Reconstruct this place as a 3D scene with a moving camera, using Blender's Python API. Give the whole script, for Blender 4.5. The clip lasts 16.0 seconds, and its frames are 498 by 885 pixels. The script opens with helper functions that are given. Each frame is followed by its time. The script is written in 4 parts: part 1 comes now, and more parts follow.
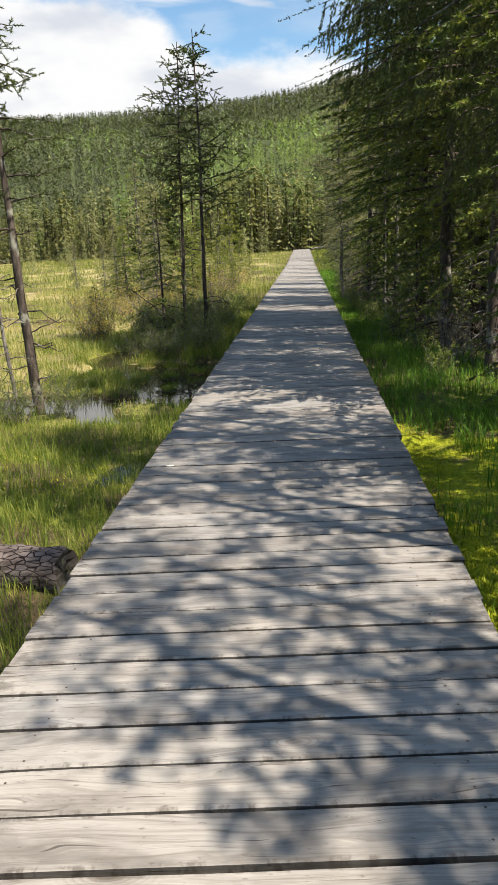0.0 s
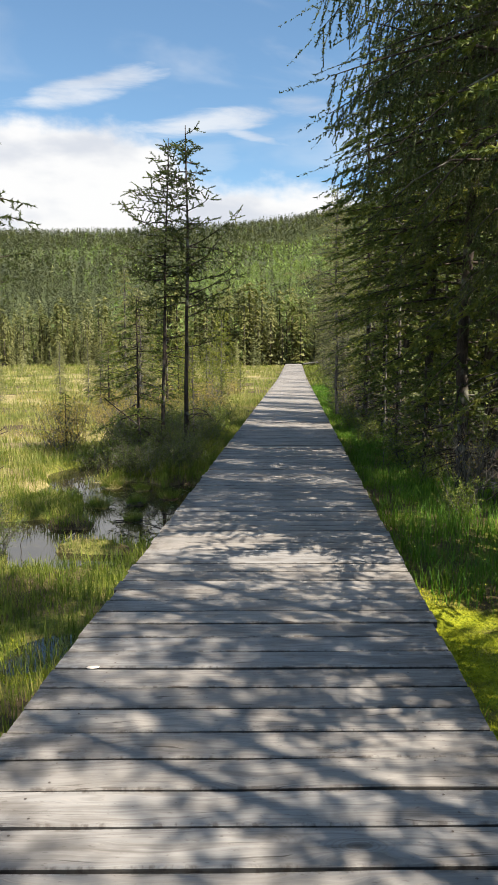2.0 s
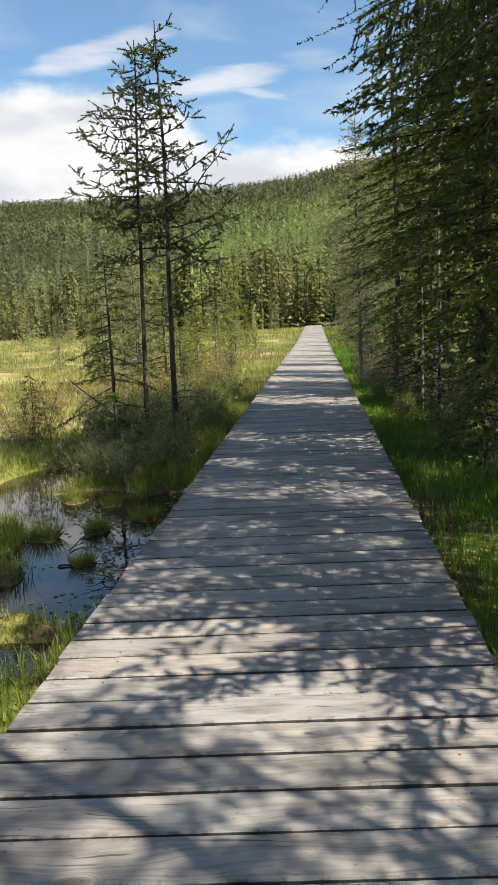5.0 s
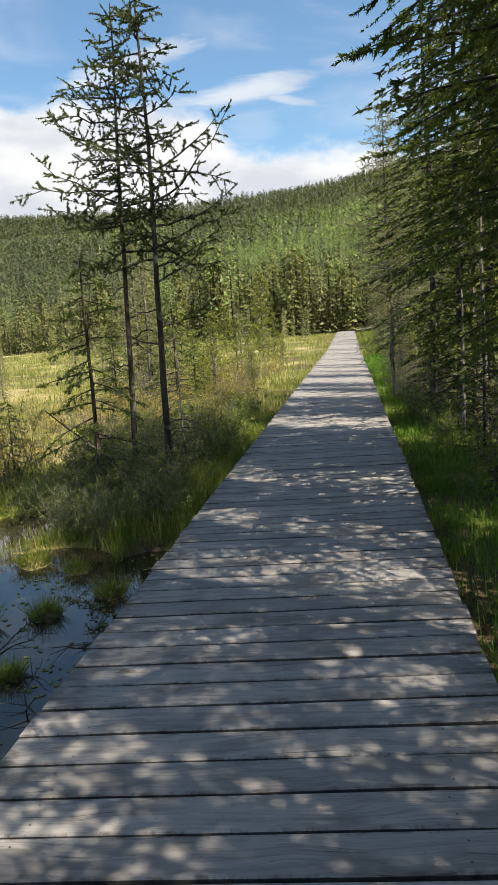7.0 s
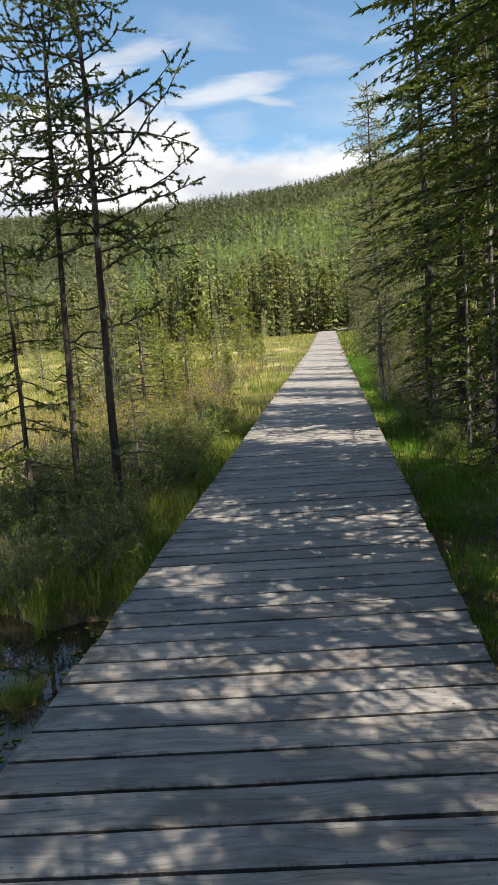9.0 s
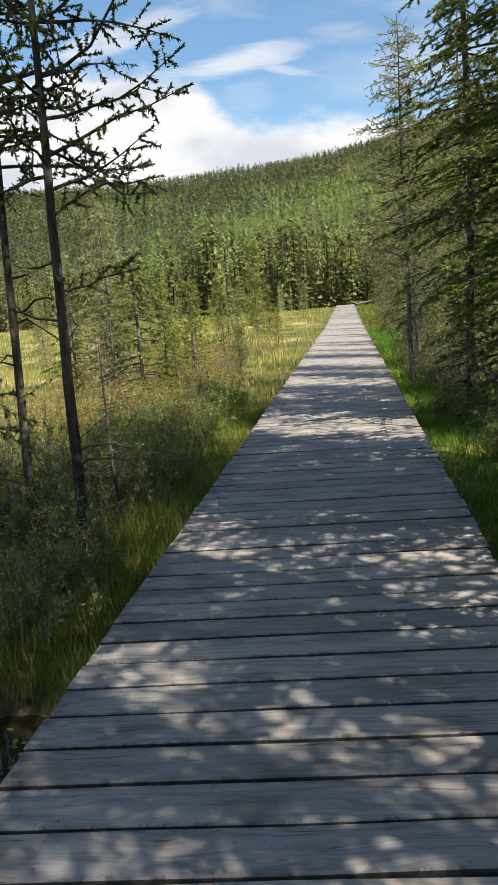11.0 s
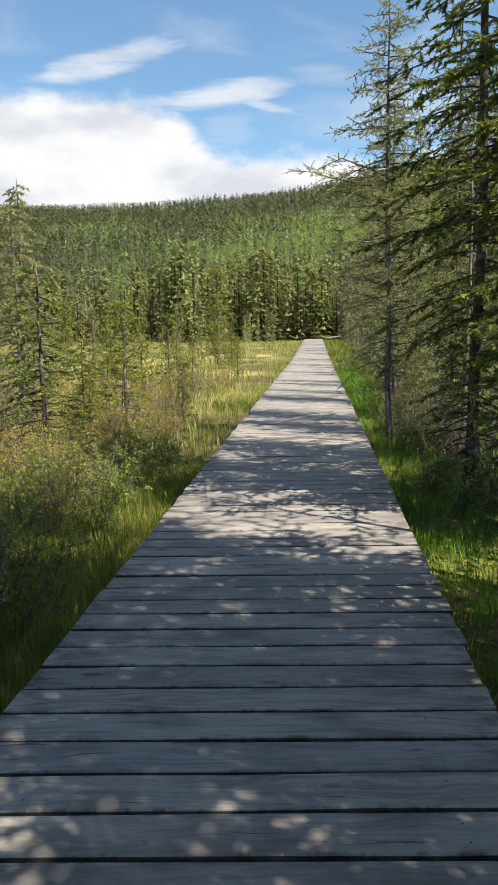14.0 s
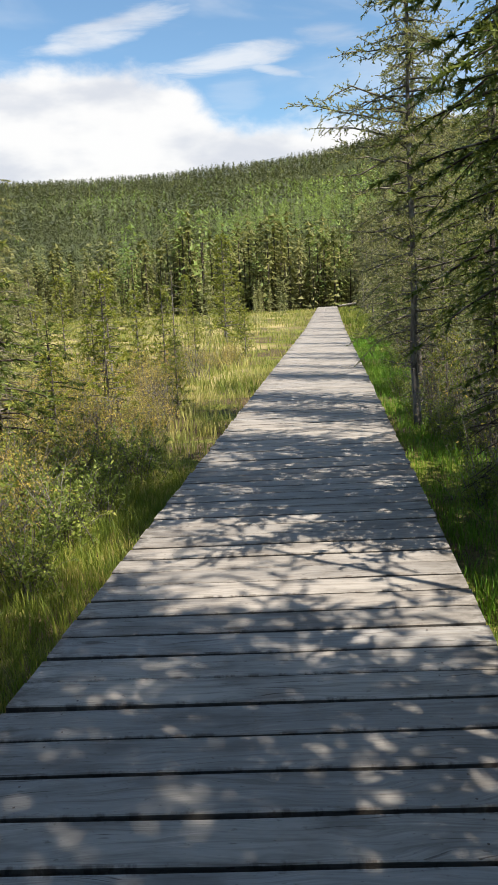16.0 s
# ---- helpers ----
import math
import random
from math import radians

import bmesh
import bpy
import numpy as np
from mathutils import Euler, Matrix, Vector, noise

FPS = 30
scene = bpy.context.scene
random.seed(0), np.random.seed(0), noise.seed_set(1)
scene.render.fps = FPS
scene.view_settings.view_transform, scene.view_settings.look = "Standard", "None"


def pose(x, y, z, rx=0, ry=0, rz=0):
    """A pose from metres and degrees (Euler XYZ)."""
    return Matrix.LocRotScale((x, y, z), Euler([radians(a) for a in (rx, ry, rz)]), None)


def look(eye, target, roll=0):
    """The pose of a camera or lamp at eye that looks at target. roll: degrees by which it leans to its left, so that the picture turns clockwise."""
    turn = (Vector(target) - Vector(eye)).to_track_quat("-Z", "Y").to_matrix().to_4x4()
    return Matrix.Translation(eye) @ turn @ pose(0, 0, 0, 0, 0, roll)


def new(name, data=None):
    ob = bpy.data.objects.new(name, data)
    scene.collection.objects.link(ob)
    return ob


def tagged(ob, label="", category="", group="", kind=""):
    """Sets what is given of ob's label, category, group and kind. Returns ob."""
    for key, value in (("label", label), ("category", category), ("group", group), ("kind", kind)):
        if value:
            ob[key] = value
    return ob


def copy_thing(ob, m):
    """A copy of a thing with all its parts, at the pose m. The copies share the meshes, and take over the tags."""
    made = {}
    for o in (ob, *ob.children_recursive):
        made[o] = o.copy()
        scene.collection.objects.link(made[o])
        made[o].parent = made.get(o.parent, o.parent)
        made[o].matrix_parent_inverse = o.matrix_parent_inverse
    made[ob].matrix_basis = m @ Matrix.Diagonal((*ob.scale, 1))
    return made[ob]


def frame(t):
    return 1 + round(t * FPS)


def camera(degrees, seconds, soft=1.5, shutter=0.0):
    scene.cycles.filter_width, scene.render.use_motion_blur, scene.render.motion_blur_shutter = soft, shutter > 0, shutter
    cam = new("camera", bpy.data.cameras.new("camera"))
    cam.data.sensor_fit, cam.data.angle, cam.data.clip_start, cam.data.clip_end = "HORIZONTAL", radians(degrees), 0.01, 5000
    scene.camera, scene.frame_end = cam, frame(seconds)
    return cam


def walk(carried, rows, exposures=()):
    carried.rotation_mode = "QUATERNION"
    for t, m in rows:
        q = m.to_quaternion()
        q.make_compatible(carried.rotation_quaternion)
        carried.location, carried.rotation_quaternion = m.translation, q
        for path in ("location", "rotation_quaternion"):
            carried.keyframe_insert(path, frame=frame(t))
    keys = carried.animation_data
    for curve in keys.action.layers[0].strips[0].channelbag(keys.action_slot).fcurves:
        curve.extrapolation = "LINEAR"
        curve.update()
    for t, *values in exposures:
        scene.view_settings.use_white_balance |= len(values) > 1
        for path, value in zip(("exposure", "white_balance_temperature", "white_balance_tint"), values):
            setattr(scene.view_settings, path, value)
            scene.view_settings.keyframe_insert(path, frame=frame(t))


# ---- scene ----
cam = camera(36.2, 16.0, soft=1.15)
PATH = [
    (0, (0.209, 0.326, 1.462), (0.055, 2.255, 0.956), -2.4),
    (0.5, (0.147, 0.749, 1.451), (0.015, 2.695, 1.008), -1.4),
    (1, (0.156, 1.192, 1.434), (0.062, 3.174, 1.176), -0.5),
    (1.5, (0.157, 1.608, 1.403), (0.038, 3.593, 1.188), 0.0),
    (2, (0.159, 2.044, 1.402), (0.04, 4.027, 1.177), 0.1),
    (2.5, (0.157, 2.467, 1.413), (-0.022, 4.447, 1.191), 0.5),
    (3, (0.125, 2.891, 1.423), (-0.09, 4.865, 1.181), -0.2),
    (3.5, (0.137, 3.301, 1.43), (-0.094, 5.269, 1.162), -1.1),
    (4, (0.131, 3.723, 1.413), (-0.083, 5.688, 1.109), -1.4),
    (4.2, (0.148, 3.905, 1.405), (0.0, 5.874, 1.085), -1.5),
    (6.3, (0.327, 5.656, 1.441), (0.056, 7.613, 1.134), -4.5),
    (6.5, (0.344, 5.808, 1.463), (0.066, 7.763, 1.143), -4.4),
    (7, (0.391, 6.261, 1.47), (0.117, 8.22, 1.175), -3.7),
    (7.5, (0.34, 6.684, 1.461), (0.047, 8.636, 1.134), -4.0),
    (8, (0.378, 7.119, 1.463), (0.161, 9.083, 1.159), -4.0),
    (8.2, (0.364, 7.272, 1.49), (0.15, 9.238, 1.19), -3.9),
    (10.3, (0.282, 8.769, 1.397), (0.016, 10.729, 1.102), -4.0),
    (10.5, (0.275, 8.961, 1.411), (0.01, 10.916, 1.082), -3.8),
    (11, (0.214, 9.423, 1.392), (-0.059, 11.371, 1.034), -4.2),
    (11.5, (0.258, 9.906, 1.391), (0.12, 11.872, 1.048), -3.5),
    (12, (0.223, 10.384, 1.375), (0.104, 12.347, 1.011), -2.5),
    (12.5, (0.243, 10.867, 1.371), (0.116, 12.837, 1.052), -2.3),
    (13, (0.26, 11.296, 1.371), (0.134, 13.27, 1.081), -1.9),
    (13.5, (0.256, 11.737, 1.37), (0.124, 13.709, 1.068), -1.9),
    (14, (0.253, 12.206, 1.39), (0.077, 14.177, 1.101), -0.8),
    (14.5, (0.235, 12.616, 1.42), (0.068, 14.586, 1.116), -0.7),
    (15, (0.291, 13.085, 1.436), (0.111, 15.052, 1.121), -0.9),
    (15.5, (0.268, 13.527, 1.41), (0.059, 15.487, 1.07), -2.5),
    (16, (0.292, 13.974, 1.389), (0.069, 15.928, 1.026), -2.9),
]
walk(cam, [(t, look(eye, target, roll)) for t, eye, target, roll in PATH])

# ---- light ----
SUN_AZ, SUN_EL = 122.0, 53.0          # degrees clockwise from +y, degrees up
scene.view_settings.exposure = 1.27
to_sun = Vector((math.sin(radians(SUN_AZ)) * math.cos(radians(SUN_EL)),
                 math.cos(radians(SUN_AZ)) * math.cos(radians(SUN_EL)), math.sin(radians(SUN_EL))))
lamp = bpy.data.lights.new("sun", "SUN")
lamp.energy, lamp.angle, lamp.color = 5.0, radians(0.53), (1.0, 0.87, 0.72)
sun = new("sun", lamp)
sun.matrix_world = look(to_sun * 60, (0, 0, 0))

world = bpy.data.worlds.new("sky")
scene.world = world
world.use_nodes = True


class Nodes:
    """Short hand for building node trees."""

    def __init__(self, tree):
        self.tree = tree

    def add(self, kind, **props):
        n = self.tree.nodes.new(kind)
        for key, value in props.items():
            setattr(n, key, value)
        return n

    def link(self, a, b):
        self.tree.links.new(a, b)

    def put(self, socket, value):
        if isinstance(value, bpy.types.NodeSocket):
            self.tree.links.new(value, socket)
        else:
            socket.default_value = value

    def math(self, op, a, b=0.0, c=0.0, clamp=False):
        n = self.add("ShaderNodeMath", operation=op, use_clamp=clamp)
        for k, v in enumerate((a, b, c)):
            self.put(n.inputs[k], v)
        return n.outputs[0]

    def ramp(self, fac, stops, mode="LINEAR"):
        n = self.add("ShaderNodeValToRGB")
        n.color_ramp.interpolation = mode
        e = n.color_ramp.elements
        while len(e) < len(stops):
            e.new(0.5)
        for k, (p, c) in enumerate(stops):
            e[k].position = p
            e[k].color = (c, c, c, 1) if isinstance(c, (int, float)) else (*c, 1)
        self.put(n.inputs[0], fac)
        return n.outputs[0]

    def smooth(self, v, lo, hi):
        n = self.add("ShaderNodeMapRange", interpolation_type="SMOOTHSTEP")
        for k, x in enumerate((v, lo, hi, 0.0, 1.0)):
            self.put(n.inputs[k], x)
        return n.outputs[0]

    def noise(self, vec, scale, detail=3.0, rough=0.5, distort=0.0):
        n = self.add("ShaderNodeTexNoise")
        self.put(n.inputs["Vector"], vec)
        n.inputs["Scale"].default_value, n.inputs["Detail"].default_value = scale, detail
        n.inputs["Roughness"].default_value, n.inputs["Distortion"].default_value = rough, distort
        return n.outputs[0]

    def mapped(self, vec, scale=(1, 1, 1), rot=(0, 0, 0), loc=(0, 0, 0)):
        n = self.add("ShaderNodeMapping")
        self.put(n.inputs["Vector"], vec)
        n.inputs["Scale"].default_value, n.inputs["Rotation"].default_value, n.inputs["Location"].default_value = scale, rot, loc
        return n.outputs[0]

    def mix(self, fac, a, b, blend="MIX"):
        n = self.add("ShaderNodeMix", data_type="RGBA", blend_type=blend)
        self.put(n.inputs[0], fac)
        for k, v in ((6, a), (7, b)):
            self.put(n.inputs[k], (*v, 1) if isinstance(v, tuple) and len(v) == 3 else v)
        return n.outputs[2]


def build_sky():
    n = Nodes(world.node_tree)
    bg = world.node_tree.nodes["Background"]
    sky = n.add("ShaderNodeTexSky", sky_type="NISHITA", sun_disc=False, sun_elevation=radians(SUN_EL), sun_rotation=radians(SUN_AZ),
                air_density=1.0, dust_density=0.3, ozone_density=1.2)
    d = n.add("ShaderNodeTexCoord").outputs["Generated"]
    sep = n.add("ShaderNodeSeparateXYZ")
    n.link(d, sep.inputs[0])
    az = n.math("DEGREES", n.math("ARCTAN2", sep.outputs[0], sep.outputs[1]))
    el = n.math("DEGREES", n.math("ARCSINE", sep.outputs[2]))
    comb = n.add("ShaderNodeCombineXYZ")
    n.link(az, comb.inputs[0]), n.link(el, comb.inputs[1])
    flat = comb.outputs[0]
    # the cumulus bank above the ridge, its top sinking towards +x
    puff = n.noise(n.mapped(flat, (0.16, 0.26, 1)), 1.0, 7.0, 0.58)
    top = n.add("ShaderNodeFloatCurve")
    n.put(top.inputs["Value"], n.math("DIVIDE", n.math("ADD", az, 40.0), 80.0, clamp=True))
    cv = top.mapping.curves[0]
    for p, q in ((0.2, 0.645), (0.34, 0.63), (0.38, 0.575), (0.42, 0.495), (0.4625, 0.505), (0.525, 0.485)):
        cv.points.new(p, q)
    cv.points[0].location, cv.points[-1].location = (0, 0.40), (1, 0.36)
    top.mapping.update()
    edge = n.math("ADD", n.math("MULTIPLY", top.outputs[0], 25.0), n.math("MULTIPLY", n.math("SUBTRACT", puff, 0.5), 5.5))
    bank = n.smooth(n.math("SUBTRACT", edge, el), -0.6, 1.3)
    # thin streaks higher up: a faint veil, and five combed-out wisps
    wisp = n.noise(n.mapped(flat, (0.045, 0.19, 1), (0, 0, radians(-14)), (0.35, 0.6, 0)), 1.0, 5.0, 0.55, 0.6)
    veil = n.math("MULTIPLY", n.smooth(el, 11.0, 15.0), n.math("SUBTRACT", 1.0, n.smooth(el, 26.0, 40.0)))
    streak = n.math("MULTIPLY", n.math("MULTIPLY", n.smooth(wisp, 0.47, 0.70), 0.45), veil)
    comb_noise = n.noise(n.mapped(flat, (0.16, 0.9, 1), (0, 0, radians(-12))), 1.0, 6.0, 0.6, 0.4)
    for ca, ce, half, wide, tilt, dense in ((-14.4, 18.3, 4.6, 0.85, 15, 0.95), (-7.4, 16.2, 5.4, 0.75, 7, 1.0), (-2.8, 15.3, 2.2, 0.28, -12, 0.8), (0.8, 17.2, 2.4, 0.75, -8, 0.6), (-6.6, 13.9, 2.2, 1.2, 12, 0.25)):
        c_, s_ = math.cos(radians(tilt)), math.sin(radians(tilt))
        da, de = n.math("SUBTRACT", az, ca), n.math("SUBTRACT", el, ce)
        u = n.math("DIVIDE", n.math("ADD", n.math("MULTIPLY", da, c_), n.math("MULTIPLY", de, s_)), half)
        w = n.math("DIVIDE", n.math("SUBTRACT", n.math("MULTIPLY", de, c_), n.math("MULTIPLY", da, s_)), wide)
        r2 = n.math("ADD", n.math("MULTIPLY", u, u), n.math("MULTIPLY", w, w))
        body_ = n.math("SUBTRACT", n.math("ADD", 0.85, n.math("MULTIPLY", n.math("SUBTRACT", comb_noise, 0.5), 4.2)), r2)
        streak = n.math("MAXIMUM", streak, n.math("MULTIPLY", n.smooth(body_, -0.9, 1.1), dense))
    # scattered cumulus added above the view to brighten the shade with sky light
    fill_cumulus = n.smooth(n.noise(n.mapped(d, (1.6, 1.6, 2.4)), 1.0, 5.0, 0.5), 0.48, 0.62)
    streak = n.math("MAXIMUM", streak, n.math("MULTIPLY", fill_cumulus, n.smooth(el, 36.0, 48.0)))
    cover = n.math("MAXIMUM", bank, n.math("MULTIPLY", streak, 0.72))
    body = n.noise(n.mapped(flat, (0.10, 0.22, 1), (0, 0, 0), (3.1, 1.7, 0)), 1.0, 5.0, 0.5)
    white = n.ramp(n.smooth(body, 0.36, 0.56), [(0.0, (4.0, 4.2, 4.6)), (1.0, (5.5, 5.5, 5.5))])
    clear = n.mix(1.0, sky.outputs[0], (0.78, 0.93, 0.96), "MULTIPLY")
    n.link(n.mix(cover, clear, white), bg.inputs["Color"])
    bg.inputs["Strength"].default_value = 0.075


build_sky()


# ---- materials ----
def material(name, rough=0.8, spec=0.3):
    m = bpy.data.materials.new(name)
    m.use_nodes = True
    n = Nodes(m.node_tree)
    b = m.node_tree.nodes["Principled BSDF"]
    b.inputs["Roughness"].default_value = rough
    b.inputs["Specular IOR Level"].default_value = spec
    return m, n, b


def bump(n, b, height, strength, distance=0.01):
    k = n.add("ShaderNodeBump")
    k.inputs["Strength"].default_value, k.inputs["Distance"].default_value = strength, distance
    n.put(k.inputs["Height"], height)
    n.link(k.outputs[0], b.inputs["Normal"])


def foliage_material(name, stops, patch=1.2, translucent=0.35, rough=0.55, clump=7.0, single=0.22):
    """Leaves and needles: the colour drifts from place to place and from spray to spray, and a little from piece to piece."""
    m, n, b = material(name, rough, 0.25)
    geo = n.add("ShaderNodeNewGeometry")
    drift = n.noise(geo.outputs["Position"], patch, 2.0)
    spray = n.noise(geo.outputs["Position"], clump, 2.0, 0.6)
    fac = n.math("ADD", n.math("MULTIPLY", geo.outputs["Random Per Island"], single), n.math("MULTIPLY", n.smooth(drift, 0.3, 0.7), 0.30))
    fac = n.math("ADD", fac, n.math("MULTIPLY", n.smooth(spray, 0.36, 0.64), 0.70 - single))
    col = n.ramp(fac, stops)
    n.link(col, b.inputs["Base Color"])
    t = n.add("ShaderNodeBsdfTranslucent")
    n.link(n.mix(0.3, col, (0.35, 0.42, 0.03), "MIX"), t.inputs[0])
    mx = n.add("ShaderNodeMixShader")
    mx.inputs[0].default_value = translucent
    out = m.node_tree.nodes["Material Output"]
    n.link(b.outputs[0], mx.inputs[1]), n.link(t.outputs[0], mx.inputs[2]), n.link(mx.outputs[0], out.inputs[0])
    return m


def wood_material(name, light=1.0):
    """Weathered grey softwood with grain along x, knots, stains and a tint of its own for each board."""
    m, n, b = material(name, 0.78, 0.25)
    co = n.add("ShaderNodeTexCoord").outputs["Object"]
    rnd = n.add("ShaderNodeObjectInfo").outputs["Random"]
    off = n.add("ShaderNodeCombineXYZ")
    n.link(n.math("MULTIPLY", rnd, 37.0), off.inputs[0]), n.link(n.math("MULTIPLY", rnd, 91.0), off.inputs[1])
    add = n.add("ShaderNodeVectorMath", operation="ADD")
    n.link(co, add.inputs[0]), n.link(off.outputs[0], add.inputs[1])
    v = add.outputs[0]
    warp = n.noise(n.mapped(v, (1.6, 7, 7)), 1.0, 2.0)
    warped = n.add("ShaderNodeVectorMath", operation="ADD")
    shift = n.add("ShaderNodeCombineXYZ")
    n.link(n.math("MULTIPLY", n.math("SUBTRACT", warp, 0.5), 0.16), shift.inputs[1])
    n.link(v, warped.inputs[0]), n.link(shift.outputs[0], warped.inputs[1])
    grain = n.noise(n.mapped(warped.outputs[0], (1.8, 60, 60)), 1.0, 4.0, 0.65)
    fine = n.noise(n.mapped(warped.outputs[0], (7, 240, 240)), 1.0, 3.0, 0.6)
    stain = n.noise(n.mapped(v, (2.5, 6, 6)), 1.0, 4.0, 0.6)
    vor = n.add("ShaderNodeTexVoronoi")
    n.put(vor.inputs["Vector"], n.mapped(v, (2.1, 5.0, 1)))
    vor.inputs["Scale"].default_value = 1.0
    knot = n.math("MULTIPLY", n.math("SUBTRACT", 1.0, n.smooth(vor.outputs["Distance"], 0.05, 0.13)),
                  n.smooth(n.noise(n.mapped(v, (2.1, 5.0, 1)), 0.7, 0.0), 0.43, 0.50))
    tint = n.ramp(rnd, [(0.0, (0.197, 0.195, 0.188)), (0.3, (0.280, 0.268, 0.247)), (0.65, (0.229, 0.232, 0.230)), (1.0, (0.294, 0.282, 0.260))])
    col = n.mix(n.math("MULTIPLY", n.smooth(grain, 0.42, 0.68), 0.55), tint, (0.095, 0.085, 0.073))
    col = n.mix(n.math("MULTIPLY", n.smooth(fine, 0.45, 0.8), 0.35), col, (0.42, 0.39, 0.345))
    col = n.mix(n.math("MULTIPLY", n.smooth(stain, 0.44, 0.70), 0.72), col, (0.105, 0.098, 0.09))
    rings = n.math("MULTIPLY", n.math("MULTIPLY", n.math("SUBTRACT", 1.0, n.smooth(vor.outputs["Distance"], 0.10, 0.34)),
                   n.smooth(n.math("SINE", n.math("MULTIPLY", vor.outputs["Distance"], 150.0)), 0.0, 1.0)), n.smooth(n.noise(n.mapped(v, (2.1, 5.0, 1)), 0.7, 0.0), 0.46, 0.55))
    col = n.mix(n.math("MULTIPLY", rings, 0.35), col, (0.12, 0.09, 0.065))
    col = n.mix(n.math("MULTIPLY", knot, 0.75), col, (0.06, 0.048, 0.036))
    sep = n.add("ShaderNodeSeparateXYZ")
    n.link(co, sep.inputs[0])
    rot = n.math("MULTIPLY", n.smooth(n.math("ABSOLUTE", sep.outputs[0]), 0.70, 0.93), n.smooth(n.noise(n.mapped(v, (9, 16, 9)), 1.0, 4.0, 0.7), 0.42, 0.62))
    col = n.mix(n.math("MULTIPLY", rot, 0.7), col, (0.06, 0.055, 0.046))
    fleck = n.smooth(n.noise(n.mapped(v, (26, 60, 26)), 1.0, 3.0, 0.6), 0.62, 0.72)
    col = n.mix(n.math("MULTIPLY", fleck, 0.55), col, (0.075, 0.066, 0.055))
    check = n.math("MULTIPLY", n.smooth(n.noise(n.mapped(warped.outputs[0], (2.6, 95, 95), (0, 0, 0), (5, 3, 0)), 1.0, 2.0, 0.4), 0.66, 0.70), n.smooth(stain, 0.40, 0.55))
    col = n.mix(n.math("MULTIPLY", check, 0.8), col, (0.045, 0.038, 0.032))
    lip = n.math("MULTIPLY", n.smooth(n.math("ABSOLUTE", sep.outputs[1]), 0.070, 0.088), n.smooth(n.noise(n.mapped(v, (14, 8, 8)), 1.0, 4.0, 0.7), 0.48, 0.62))
    col = n.mix(n.math("MULTIPLY", lip, 0.7), col, (0.07, 0.06, 0.052))
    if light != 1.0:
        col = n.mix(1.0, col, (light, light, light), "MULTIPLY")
    n.link(col, b.inputs["Base Color"])
    bump(n, b, n.math("SUBTRACT", n.math("ADD", n.math("MULTIPLY", grain, 0.7), n.math("MULTIPLY", fine, 0.4)), knot), 0.55, 0.004)
    return m


def bark_material(name, dark, pale, scale=9.0):
    m, n, b = material(name, 0.9, 0.15)
    co = n.add("ShaderNodeNewGeometry").outputs["Position"]
    a = n.noise(n.mapped(co, (scale * 2, scale * 2, scale * 0.6)), 1.0, 5.0, 0.65)
    lich = n.noise(co, 5.0, 3.0)
    col = n.ramp(n.smooth(a, 0.3, 0.7), [(0.0, dark), (1.0, pale)])
    col = n.mix(n.math("MULTIPLY", n.smooth(lich, 0.56, 0.7), 0.6), col, (0.30, 0.31, 0.26))
    n.link(col, b.inputs["Base Color"])
    bump(n, b, a, 0.8, 0.02)
    return m


